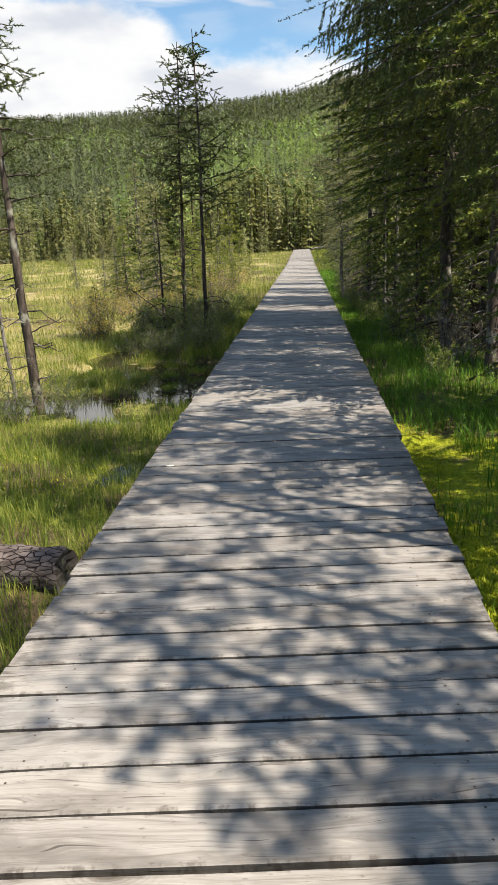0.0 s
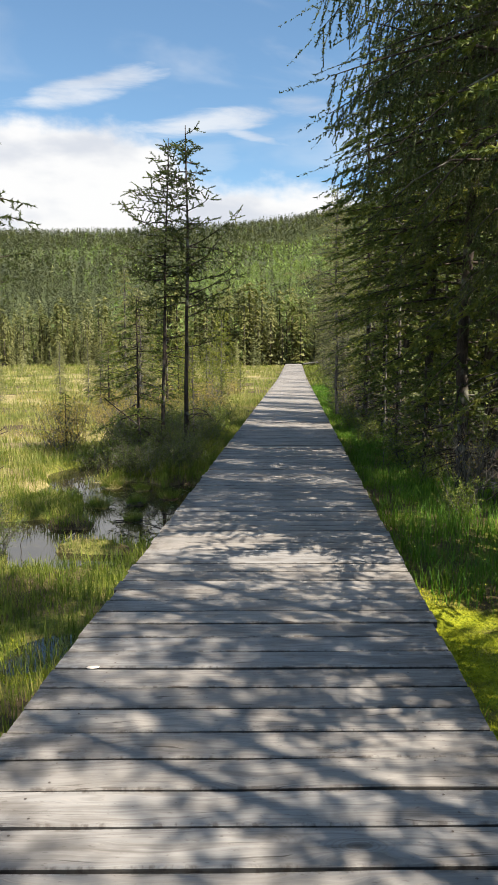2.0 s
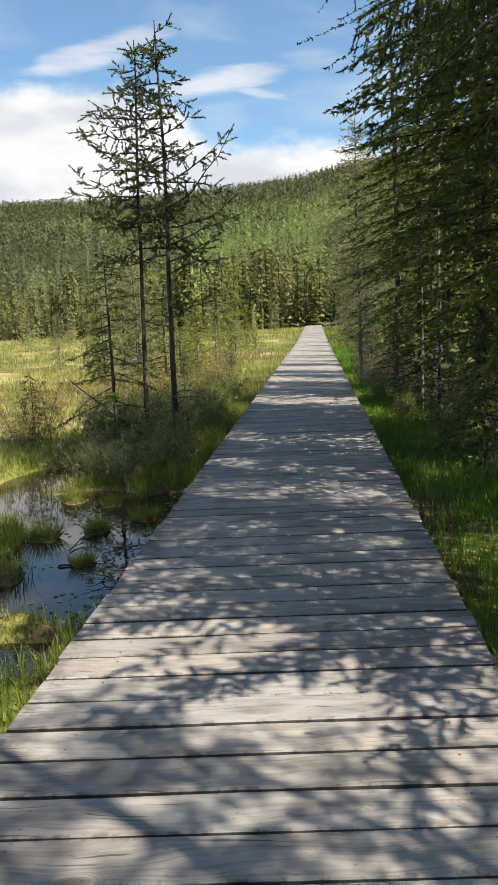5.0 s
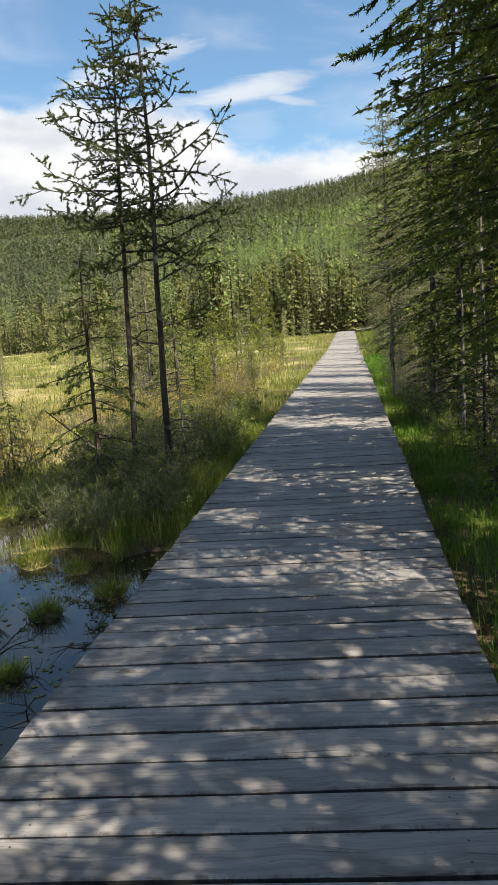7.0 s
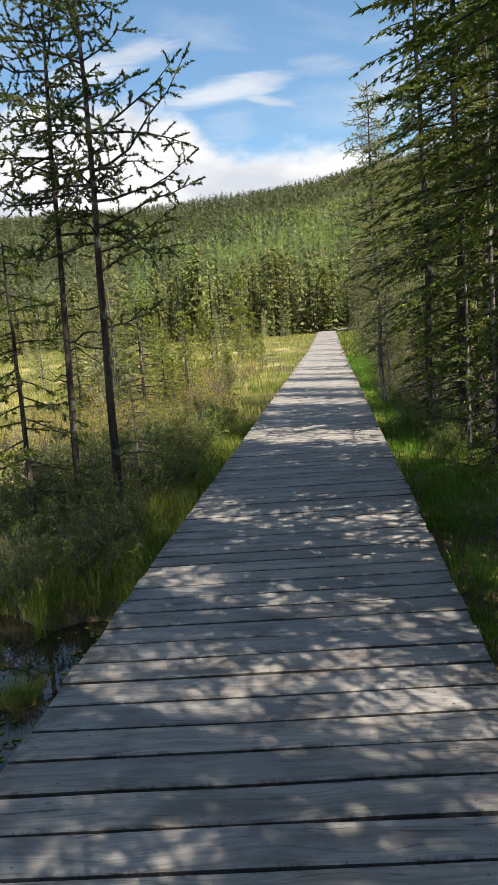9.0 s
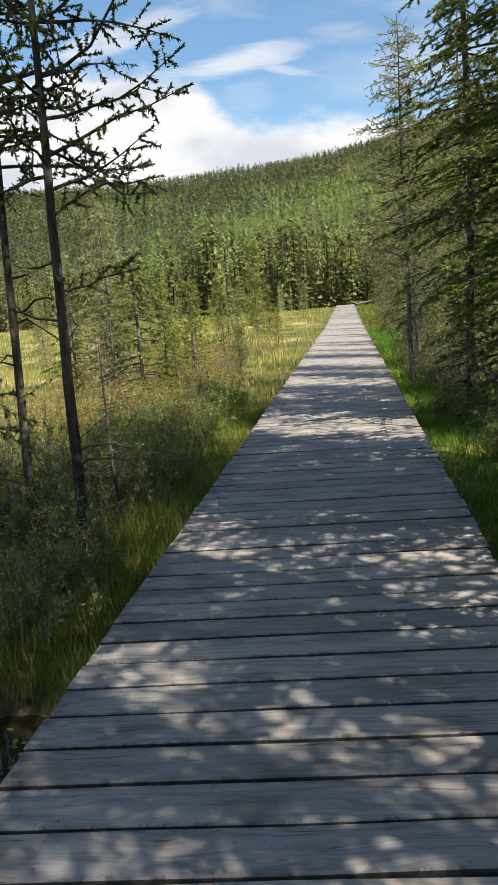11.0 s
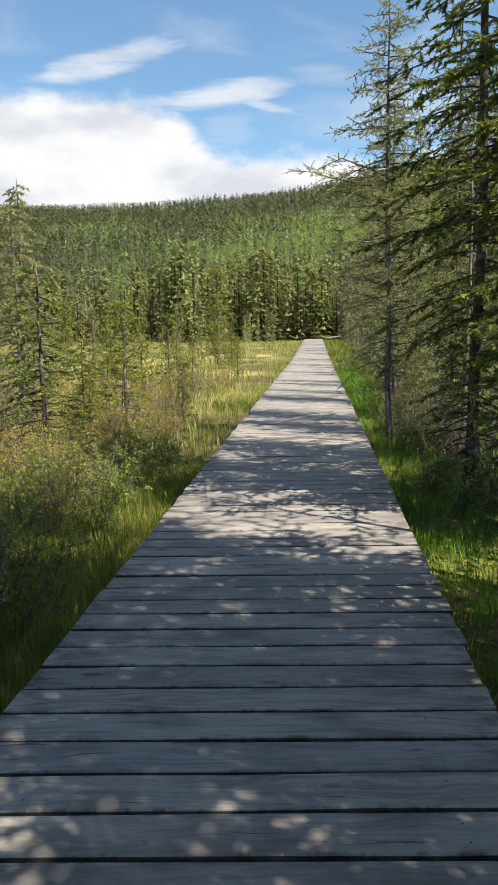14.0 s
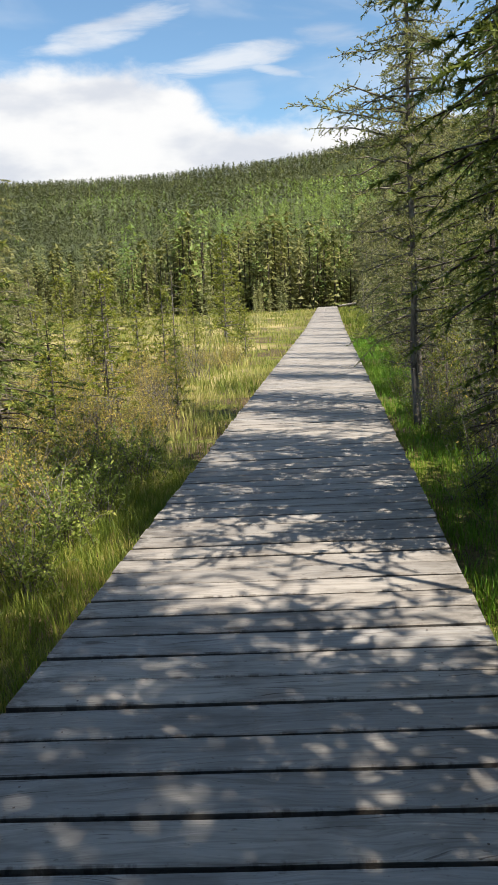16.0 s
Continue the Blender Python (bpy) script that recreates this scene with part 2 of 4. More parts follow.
def ground_material():
    m, n, b = material("bog_ground", 0.9, 0.2)
    p = n.add("ShaderNodeNewGeometry").outputs["Position"]
    big = n.noise(p, 0.22, 4.0, 0.55)
    mid = n.noise(p, 1.3, 4.0, 0.6)
    fine = n.noise(p, 22.0, 4.0, 0.7)
    sep = n.add("ShaderNodeSeparateXYZ")
    n.link(p, sep.inputs[0])
    moss = n.ramp(fine, [(0.3, (0.045, 0.06, 0.012)), (0.5, (0.12, 0.145, 0.022)), (0.72, (0.24, 0.24, 0.035))])
    peat = n.ramp(fine, [(0.3, (0.03, 0.022, 0.014)), (0.7, (0.12, 0.09, 0.05))])
    straw = n.ramp(fine, [(0.3, (0.20, 0.18, 0.06)), (0.7, (0.50, 0.42, 0.22))])
    col = n.mix(n.smooth(mid, 0.42, 0.6), peat, moss)
    col = n.mix(n.math("MULTIPLY", n.smooth(big, 0.42, 0.6), n.math("SUBTRACT", 0.8, n.math("MULTIPLY", n.smooth(sep.outputs[0], -2.6, -1.2), 0.7))), col, straw)
    cushion = n.ramp(fine, [(0.3, (0.11, 0.15, 0.008)), (0.55, (0.27, 0.31, 0.012)), (0.75, (0.42, 0.41, 0.025))])
    reach = n.math("MULTIPLY", n.smooth(sep.outputs[1], 1.5, 3.0), n.math("SUBTRACT", 1.0, n.smooth(sep.outputs[1], 6.6, 7.8)))
    off_deck = n.smooth(sep.outputs[0], 0.6, 0.95)
    off_wood = n.math("SUBTRACT", 1.0, n.smooth(n.math("ABSOLUTE", sep.outputs[0]), 1.8, 2.7))
    mossy = n.math("MULTIPLY", n.math("MULTIPLY", reach, off_deck), n.math("MULTIPLY", off_wood, n.smooth(mid, 0.36, 0.52)))
    col = n.mix(mossy, col, cushion)
    # darker green ground beyond about y 95 and towards positive x
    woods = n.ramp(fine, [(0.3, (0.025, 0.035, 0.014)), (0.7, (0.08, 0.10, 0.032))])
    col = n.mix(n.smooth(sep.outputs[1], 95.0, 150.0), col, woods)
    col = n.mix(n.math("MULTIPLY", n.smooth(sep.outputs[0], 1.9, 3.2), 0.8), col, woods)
    n.link(col, b.inputs["Base Color"])
    bump(n, b, n.math("ADD", fine, mid), 0.9, 0.05)
    return m


def water_material():
    m, n, b = material("bog_water", 0.03, 0.5)
    b.inputs["IOR"].default_value = 1.45
    p = n.add("ShaderNodeNewGeometry").outputs["Position"]
    scum = n.smooth(n.noise(p, 3.2, 5.0, 0.65), 0.60, 0.72)
    n.link(n.mix(n.math("MULTIPLY", scum, 0.75), (0.018, 0.016, 0.010), (0.10, 0.09, 0.05)), b.inputs["Base Color"])
    n.link(n.math("ADD", n.math("MULTIPLY", scum, 0.25), 0.02), b.inputs["Roughness"])
    bump(n, b, n.noise(p, 9.0, 2.0), 0.06, 0.01)
    return m


def plain_material(name, a, c, scale=30.0, rough=0.7, metal=0.0):
    m, n, b = material(name, rough, 0.4)
    b.inputs["Metallic"].default_value = metal
    n.link(n.ramp(n.noise(n.add("ShaderNodeTexCoord").outputs["Object"], scale, 4.0), [(0.3, a), (0.7, c)]), b.inputs["Base Color"])
    return m


# the edge wood is a darker copy: dirt plus shade painted into the gaps
M_BOARD, M_BEAM, M_EDGE = wood_material("weathered_board"), wood_material("stringer_wood", 0.5), wood_material("dirt_and_shade_edge", 0.3)
M_NAIL = plain_material("rusty_nail", (0.06, 0.05, 0.045), (0.16, 0.13, 0.11), 60, 0.55, 0.7)
M_GROUND, M_WATER = ground_material(), water_material()
M_BARK = bark_material("dark_bark", (0.022, 0.018, 0.015), (0.085, 0.07, 0.06))
M_GREYBARK = bark_material("grey_bark", (0.05, 0.044, 0.039), (0.19, 0.175, 0.155))
M_DEAD = bark_material("dead_wood", (0.12, 0.11, 0.095), (0.36, 0.34, 0.31))
M_SPRUCE = foliage_material("spruce_needles", [(0.0, (0.025, 0.046, 0.014)), (0.45, (0.085, 0.125, 0.03)), (0.75, (0.17, 0.205, 0.045)), (1.0, (0.34, 0.33, 0.07))], 1.0, 0.3)
M_LARCH = foliage_material("larch_needles", [(0.0, (0.09, 0.105, 0.055)), (0.5, (0.215, 0.225, 0.105)), (1.0, (0.39, 0.38, 0.18))], 1.0, 0.4)
M_MOSSY = foliage_material("mossy_spruce_needles", [(0.0, (0.05, 0.07, 0.024)), (0.45, (0.15, 0.175, 0.045)), (0.8, (0.27, 0.27, 0.065)), (1.0, (0.40, 0.37, 0.08))], 0.8, 0.45)
# darker copy of the larch needles, with shade and silhouette put into the colour
M_SHADELARCH = foliage_material("shaded_larch_needles", [(0.0, (0.022, 0.036, 0.016)), (0.6, (0.055, 0.078, 0.03)), (1.0, (0.13, 0.16, 0.055))], 1.0, 0.3)
M_YELLOW = foliage_material("fresh_needles", [(0.0, (0.07, 0.10, 0.02)), (0.5, (0.16, 0.19, 0.03)), (1.0, (0.33, 0.33, 0.05))], 1.0, 0.35)
M_LEAF = foliage_material("shrub_leaves", [(0.0, (0.035, 0.065, 0.014)), (0.45, (0.13, 0.185, 0.035)), (0.8, (0.25, 0.30, 0.06)), (1.0, (0.40, 0.40, 0.11))], 1.5, 0.4)
M_BRONZE = foliage_material("dwarf_birch_leaves", [(0.0, (0.13, 0.13, 0.035)), (0.4, (0.31, 0.28, 0.06)), (0.75, (0.50, 0.38, 0.10)), (0.92, (0.55, 0.36, 0.12)), (1.0, (0.55, 0.26, 0.11))], 1.5, 0.45)
M_GRASS = foliage_material("sedge", [(0.0, (0.045, 0.078, 0.014)), (0.4, (0.115, 0.17, 0.026)), (0.68, (0.22, 0.26, 0.042)), (0.82, (0.36, 0.32, 0.10)), (1.0, (0.46, 0.38, 0.17))], 0.9, 0.45)
M_LUSH = foliage_material("shaded_grass", [(0.0, (0.026, 0.075, 0.011)), (0.4, (0.07, 0.19, 0.018)), (0.75, (0.165, 0.33, 0.03)), (1.0, (0.32, 0.38, 0.07))], 0.9, 0.4)
M_MEADOW = foliage_material("meadow_grass", [(0.0, (0.12, 0.17, 0.04)), (0.35, (0.245, 0.28, 0.075)), (0.7, (0.41, 0.375, 0.135)), (1.0, (0.55, 0.475, 0.245))], 0.35, 0.45, clump=2.2)
# willow leaves toned darker, with the tree shade put into their colour
M_SHADEWILLOW = foliage_material("shade_toned_willow_leaves", [(0.0, (0.028, 0.052, 0.012)), (0.5, (0.095, 0.135, 0.03)), (0.8, (0.19, 0.225, 0.06)), (1.0, (0.34, 0.33, 0.10))], 1.0, 0.3, clump=9.0)
M_MOSS = foliage_material("sphagnum_moss", [(0.0, (0.16, 0.22, 0.01)), (0.5, (0.36, 0.40, 0.014)), (1.0, (0.56, 0.52, 0.03))], 2.0, 0.3)
M_FARSPRUCE = foliage_material("far_spruce", [(0.0, (0.02, 0.027, 0.021)), (0.5, (0.055, 0.067, 0.04)), (1.0, (0.13, 0.14, 0.07))], 0.03, 0.15, clump=0.33, single=0.15)
M_BELTSPRUCE = foliage_material("bog_edge_spruce", [(0.0, (0.05, 0.06, 0.024)), (0.5, (0.125, 0.135, 0.044)), (1.0, (0.215, 0.21, 0.07))], 0.06, 0.2, clump=0.45, single=0.2)
M_FARASPEN = foliage_material("far_aspen", [(0.0, (0.095, 0.155, 0.05)), (0.5, (0.17, 0.255, 0.08)), (1.0, (0.26, 0.345, 0.115))], 0.02, 0.45, clump=0.25, single=0.15)
M_FAROLIVE = foliage_material("far_larch", [(0.0, (0.12, 0.14, 0.075)), (0.5, (0.20, 0.21, 0.105)), (1.0, (0.29, 0.29, 0.14))], 0.05, 0.45, clump=0.4, single=0.2)


# ---- geometry helpers ----
def mesh_from(name, verts, faces, mat, smooth=False):
    """A mesh from arrays of corners and of triangles or quads (or a list of such arrays)."""
    me = bpy.data.meshes.new(name)
    groups = faces if isinstance(faces, list) else [faces]
    verts = np.asarray(verts, np.float32)
    idx = np.concatenate([g.ravel() for g in groups]).astype(np.int32)
    sizes = np.concatenate([np.full(len(g), g.shape[1]) for g in groups]).astype(np.int32)
    me.vertices.add(len(verts))
    me.vertices.foreach_set("co", verts.ravel())
    me.loops.add(len(idx))
    me.loops.foreach_set("vertex_index", idx)
    me.polygons.add(len(sizes))
    me.polygons.foreach_set("loop_start", np.r_[0, np.cumsum(sizes)[:-1]].astype(np.int32))
    me.polygons.foreach_set("loop_total", sizes)
    me.polygons.foreach_set("use_smooth", np.full(len(sizes), smooth))
    me.update(calc_edges=True)
    me.materials.append(mat)
    return me


def part(name, me, parent, label=""):
    ob = new(name, me)
    ob.parent = parent
    return tagged(ob, label)


def unit(v):
    return v / np.maximum(np.linalg.norm(v, axis=-1, keepdims=True), 1e-9)


class Tubes:
    """Collects round, tapering limbs into one mesh."""

    def __init__(self):
        self.v, self.f, self.n = [], [], 0

    def add(self, pts, radii, sides=5):
        pts, k = np.asarray(pts, float), len(pts)
        t = unit(np.gradient(pts, axis=0))
        ref = np.where(np.abs(t[:, 2:3]) > 0.9, [[1.0, 0, 0]], [[0, 0, 1.0]])
        a = unit(np.cross(t, ref))
        b = np.cross(t, a)
        ang = np.arange(sides) * 2 * np.pi / sides
        ring = pts[:, None] + np.asarray(radii)[:, None, None] * (np.cos(ang)[None, :, None] * a[:, None] + np.sin(ang)[None, :, None] * b[:, None])
        self.v.append(ring.reshape(-1, 3))
        i, j = np.meshgrid(np.arange(k - 1), np.arange(sides), indexing="ij")
        j2 = (j + 1) % sides
        self.f.append(self.n + np.stack([i * sides + j, i * sides + j2, (i + 1) * sides + j2, (i + 1) * sides + j], -1).reshape(-1, 4))
        self.n += k * sides

    def mesh(self, name, mat):
        return mesh_from(name, np.concatenate(self.v), np.concatenate(self.f), mat, True)


def blades(rng, base, way, length, width):
    """Corners of one thin triangle for each base point."""
    side = unit(np.cross(way, rng.normal(size=way.shape))) * (width / 2)[:, None]
    return np.stack([base - side, base + side, base + way * length[:, None]], 1)


def leaves(rng, base, way, length, width):
    """Corners of one diamond-shaped leaf (two triangles) for each base point."""
    side = unit(np.cross(way, rng.normal(size=way.shape))) * (width / 2)[:, None]
    mid = base + way * (length * 0.45)[:, None]
    return np.stack([base, mid - side, base + way * length[:, None], mid + side], 1)


def pieces_mesh(name, corners, mat):
    c = np.concatenate(corners) if isinstance(corners, list) else corners
    return mesh_from(name, c.reshape(-1, 3), np.arange(c.shape[0] * c.shape[1]).reshape(-1, c.shape[1]), mat)


def wave(x, y, seed=0):
    """Smooth rolling noise between about -1 and 1."""
    r = np.random.RandomState(seed)
    out = 0
    for k in range(6):
        a, b, c = r.uniform(-1, 1), r.uniform(-1, 1), r.uniform(0, 6.28)
        out = out + np.sin(x * a * (1 + k * 0.5) + y * b * (1 + k * 0.5) + c + 1.3 * np.sin(0.7 * x * b - 0.6 * y * a + c))
    return out / 3.2


# ---- the lie of the land ----
DECK_HALF, DECK_END = 0.915, 88.0
RIDGE_AZ = [-180, -70, -40, -25, -12, -1, 4, 12, 30, 70, 180]
RIDGE_EL = [1.0, 5.0, 7.6, 8.2, 8.8, 9.5, 10.5, 11.6, 11.0, 6.0, 1.0]
WATER_Z = -0.37


def deck_z(y):
    return np.clip((np.asarray(y, float) - 50) / 38, 0, 1) * 0.55


def pond(x, y):
    """Above 0 inside the open water."""
    d = -9.0
    for cx, cy, rx, ry in ((-1.85, 9.75, 0.95, 1.35), (-2.95, 13.2, 0.5, 0.95), (-1.3, 11.2, 0.42, 1.2), (-2.35, 11.7, 0.85, 0.8), (-1.75, 8.35, 0.6, 0.35), (-3.0, 9.4, 1.2, 0.5)):
        d = np.maximum(d, 1 - ((x - cx) / rx) ** 2 - ((y - cy) / ry) ** 2)
    for cx, cy, rx, ry in ((-2.15, 9.75, 0.32, 0.28), (-1.72, 8.75, 0.4, 0.22), (-2.95, 10.6, 0.7, 0.7)):
        d = np.minimum(d, ((x - cx) / rx) ** 2 + ((y - cy) / ry) ** 2 - 1)
    return d + 0.22 * wave(x * 3.1, y * 3.1, 5)


def hill(x, y):
    r, az = np.hypot(x, y - 8), np.degrees(np.arctan2(x, y - 8))
    el = np.interp(az, RIDGE_AZ, RIDGE_EL)
    h = 1350 * np.tan(np.radians(el))
    s = np.clip((r - 135) / (1350 - 135), 0, 2)
    up = np.where(s <= 1, s ** 1.08, np.maximum(1 - (s - 1) * 1.2, 0.1))
    return h * up * (1 + 0.05 * wave(x * 0.012, y * 0.012, 9) * np.clip(s * 3, 0, 1) * (s < 0.9))


def ground_z(x, y):
    x, y = np.asarray(x, float), np.asarray(y, float)
    near = np.clip(1 - np.hypot(x, y - 20) / 160, 0, 1)
    z = -0.29 + 0.05 * wave(x * 2.2, y * 2.2, 1) * near + 0.06 * wave(x * 0.5, y * 0.5, 2) * near
    z = z + deck_z(y) * 0.9
    p = pond(x, y)
    z = z - np.clip(p + 0.25, 0, 0.8) * 0.5 * (p > -0.25)
    z = np.where(np.abs(x) < 1.0, np.minimum(z, deck_z(y) - 0.24), z)
    return z + hill(x, y)


def axis(lo, hi, step, far, grow=1.16):
    mid = list(np.arange(lo, hi + step / 2, step))
    s = step
    while mid[-1] < far:
        s *= grow
        mid.append(mid[-1] + s)
    s = step
    while mid[0] > -far:
        s *= grow
        mid.insert(0, mid[0] - s)
    return np.array(mid)


def build_ground():
    xs, ys = axis(-7, 6, 0.14, 2600, 1.13), axis(-3, 38, 0.18, 2600, 1.12)
    gx, gy = np.meshgrid(xs, ys)
    v = np.stack([gx, gy, ground_z(gx, gy)], -1).reshape(-1, 3)
    i, j = np.meshgrid(np.arange(len(ys) - 1), np.arange(len(xs) - 1), indexing="ij")
    w = len(xs)
    f = np.stack([i * w + j, i * w + j + 1, (i + 1) * w + j + 1, (i + 1) * w + j], -1).reshape(-1, 4)
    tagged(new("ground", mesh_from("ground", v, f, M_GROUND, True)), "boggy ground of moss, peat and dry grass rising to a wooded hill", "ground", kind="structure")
    bm = bmesh.new()
    bmesh.ops.create_grid(bm, x_segments=2, y_segments=2, size=1)
    me = bpy.data.meshes.new("water")
    bm.to_mesh(me)
    me.materials.append(M_WATER)
    water = new("water", me)
    water.matrix_world = Matrix.Translation((-3.8, 11, WATER_Z)) @ Matrix.Diagonal((2.75, 5.0, 1, 1))
    tagged(water, "still dark bog pool mirroring the sky", "pool", kind="structure")


build_ground()


# ---- conifers ----
def limb_points(rng, root, az, length, rise, sag, crook, k=6):
    s = np.linspace(0, 1, k)
    out = np.array([math.cos(az), math.sin(az), 0.0])
    across = np.array([-out[1], out[0], 0.0])
    bend = np.cumsum(rng.normal(size=k)) * crook * length
    lift = np.cumsum(rng.normal(size=k)) * crook * length * 0.7
    return root + np.outer(s * length, out) + np.outer(bend * s, across) + np.outer(rise * s * length - sag * s * s * length + lift * s, (0, 0, 1.0))


def conifer(name, seed, height, girth, crown_from, reach, limbs, needles, twig, mat, bark, rise=-0.05, sag=0.25, crook=0.02,
            needle=0.045, lean=(0.0, 0.0), dead=10, shape=0.75, tuft=False, spread=1.0, twig_gap=0.085, dead_reach=0.6, long=(), hang=0.22, broad=0.30, low=0.45):
    """A conifer at the origin, with a trunk, its limbs and a crown of single needles in sprays."""
    rng = np.random.RandomState(seed)
    tree = new(name)
    zs = np.linspace(-0.3, height, 12)
    wob = np.cumsum(rng.normal(size=(12, 2)), 0) * 0.012 * height / 6
    wob -= wob[0]
    axis_pts = np.c_[wob[:, 0] + lean[0] * zs, wob[:, 1] + lean[1] * zs, zs]
    rad = girth * (1 - np.clip(zs, 0, None) / height) ** 0.8 + 0.006
    rad[0] *= 1.35
    t = Tubes()
    t.add(axis_pts, rad, 9)
    part("trunk", t.mesh("trunk", bark), tree)
    at = lambda z: np.array([np.interp(z, zs, axis_pts[:, k]) for k in range(3)])
    lt = Tubes()
    cards = []
    for k in range(limbs + dead + len(long)):
        bare = limbs <= k < limbs + dead
        if bare:
            z = rng.uniform(0.25, max(crown_from * 1.3, 0.8))
            length = rng.uniform(0.35, 1.0) * dead_reach
        else:
            u = ((k + rng.uniform()) / limbs) ** 0.9
            z = crown_from + (height * 0.985 - crown_from) * u
            length = reach * ((1 - u) ** shape * min(1, low + u * 3)) * rng.uniform(0.55, 1.12) + 0.10
        az = k * 2.399 + rng.normal() * 0.5
        up, down = rise + rng.normal() * 0.12, sag
        if k >= limbs + dead:
            z, turn, length, up, down = long[k - limbs - dead]
            az = radians(turn)
        pts = limb_points(rng, at(z), az, length, up, down, crook * (2 if bare else 1))
        r0 = min(0.006 + 0.010 * length, girth * 0.4)
        lt.add(pts, np.linspace(r0, 0.003, len(pts)), 4)
        if bare:
            if rng.uniform() < 0.6:
                p = pts[3]
                q = limb_points(rng, p, az + rng.choice([-0.8, 0.8]), length * 0.4, rise, sag, crook * 3, 4)
                lt.add(q, np.linspace(r0 * 0.5, 0.002, 4), 3)
            continue
        count = max(3, int(length / twig_gap))
        s = (np.arange(count) + rng.uniform(size=count)) / count
        s = 0.12 + 0.88 * s
        grid = np.linspace(0, 1, len(pts))
        roots = np.stack([np.interp(s, grid, pts[:, c]) for c in range(3)], -1)
        along = unit(np.stack([np.interp(s, grid, np.gradient(pts[:, c])) for c in range(3)], -1))
        side = unit(np.cross(along, (0, 0, 1.0))) * np.where(np.arange(count) % 2, 1, -1)[:, None]
        if tuft:
            way = unit(along * 0.4 + side * 0.7 + rng.normal(size=(count, 3)) * 0.6)
            tl = twig * rng.uniform(0.3, 1.0, count)
        else:
            way = unit(along * 0.75 + side * 0.75 * spread + np.array([0, 0, -hang]) + rng.normal(size=(count, 3)) * 0.22)
            tl = twig * rng.uniform(0.5, 1.1, count) * (1.05 - 0.65 * s)
        roots = np.concatenate([roots, roots[-1:]])
        way, tl = np.concatenate([way, along[-1:]]), np.append(tl, twig * 0.6)
        for r_, w_, l_ in zip(roots[::3], way[::3], tl[::3]):
            lt.add(np.stack([r_, r_ + w_ * l_]), [0.003, 0.0015], 3)
        per = needles
        m = rng.uniform(size=(len(tl), per))
        base = roots[:, None] + way[:, None] * (tl[:, None] * m)[..., None]
        out = unit(way[:, None] * 0.8 + rng.normal(size=(len(tl), per, 3)) * 0.55)
        n_ = base.shape[0] * per
        cards.append(blades(rng, base.reshape(-1, 3), out.reshape(-1, 3), needle * rng.uniform(0.6, 1.2, n_), needle * broad * np.ones(n_)))
    tagged(part("branchwork", lt.mesh("branchwork", bark), tree), kind="stuff")
    tagged(part("crown", pieces_mesh("crown", cards, mat), tree), kind="stuff")
    return tree


def placed(x, y, turn=0.0, size=1.0, tall=1.0, sink=0.0):
    z = float(ground_z(x, y)) - sink
    return pose(x, y, z, 0, 0, turn) @ Matrix.Diagonal((size, size, size * tall, 1))


def stand(tree, label, category, group, spots):
    """Puts the first tree and its copies on their spots (x, y, turn, size, tall)."""
    tagged(tree, label, category, group)
    for k, sp in enumerate(spots):
        m = placed(*sp)
        if k:
            copy_thing(tree, Matrix.Identity(4)).matrix_basis = m
    tree.matrix_basis = placed(*spots[0])


def scatter(n, x0, x1, y0, y1, lo, hi, seed, gap=0.7):
    r, out = np.random.RandomState(seed), []
    for _ in range(n * 30):
        x, y = r.uniform(x0, x1), r.uniform(y0, y1)
        if len(out) < n and all((x - a) ** 2 + (y - b) ** 2 > gap * gap for a, b, *_ in out):
            out.append((x, y, r.uniform(0, 360), r.uniform(lo, hi), r.uniform(0.92, 1.1)))
    return out


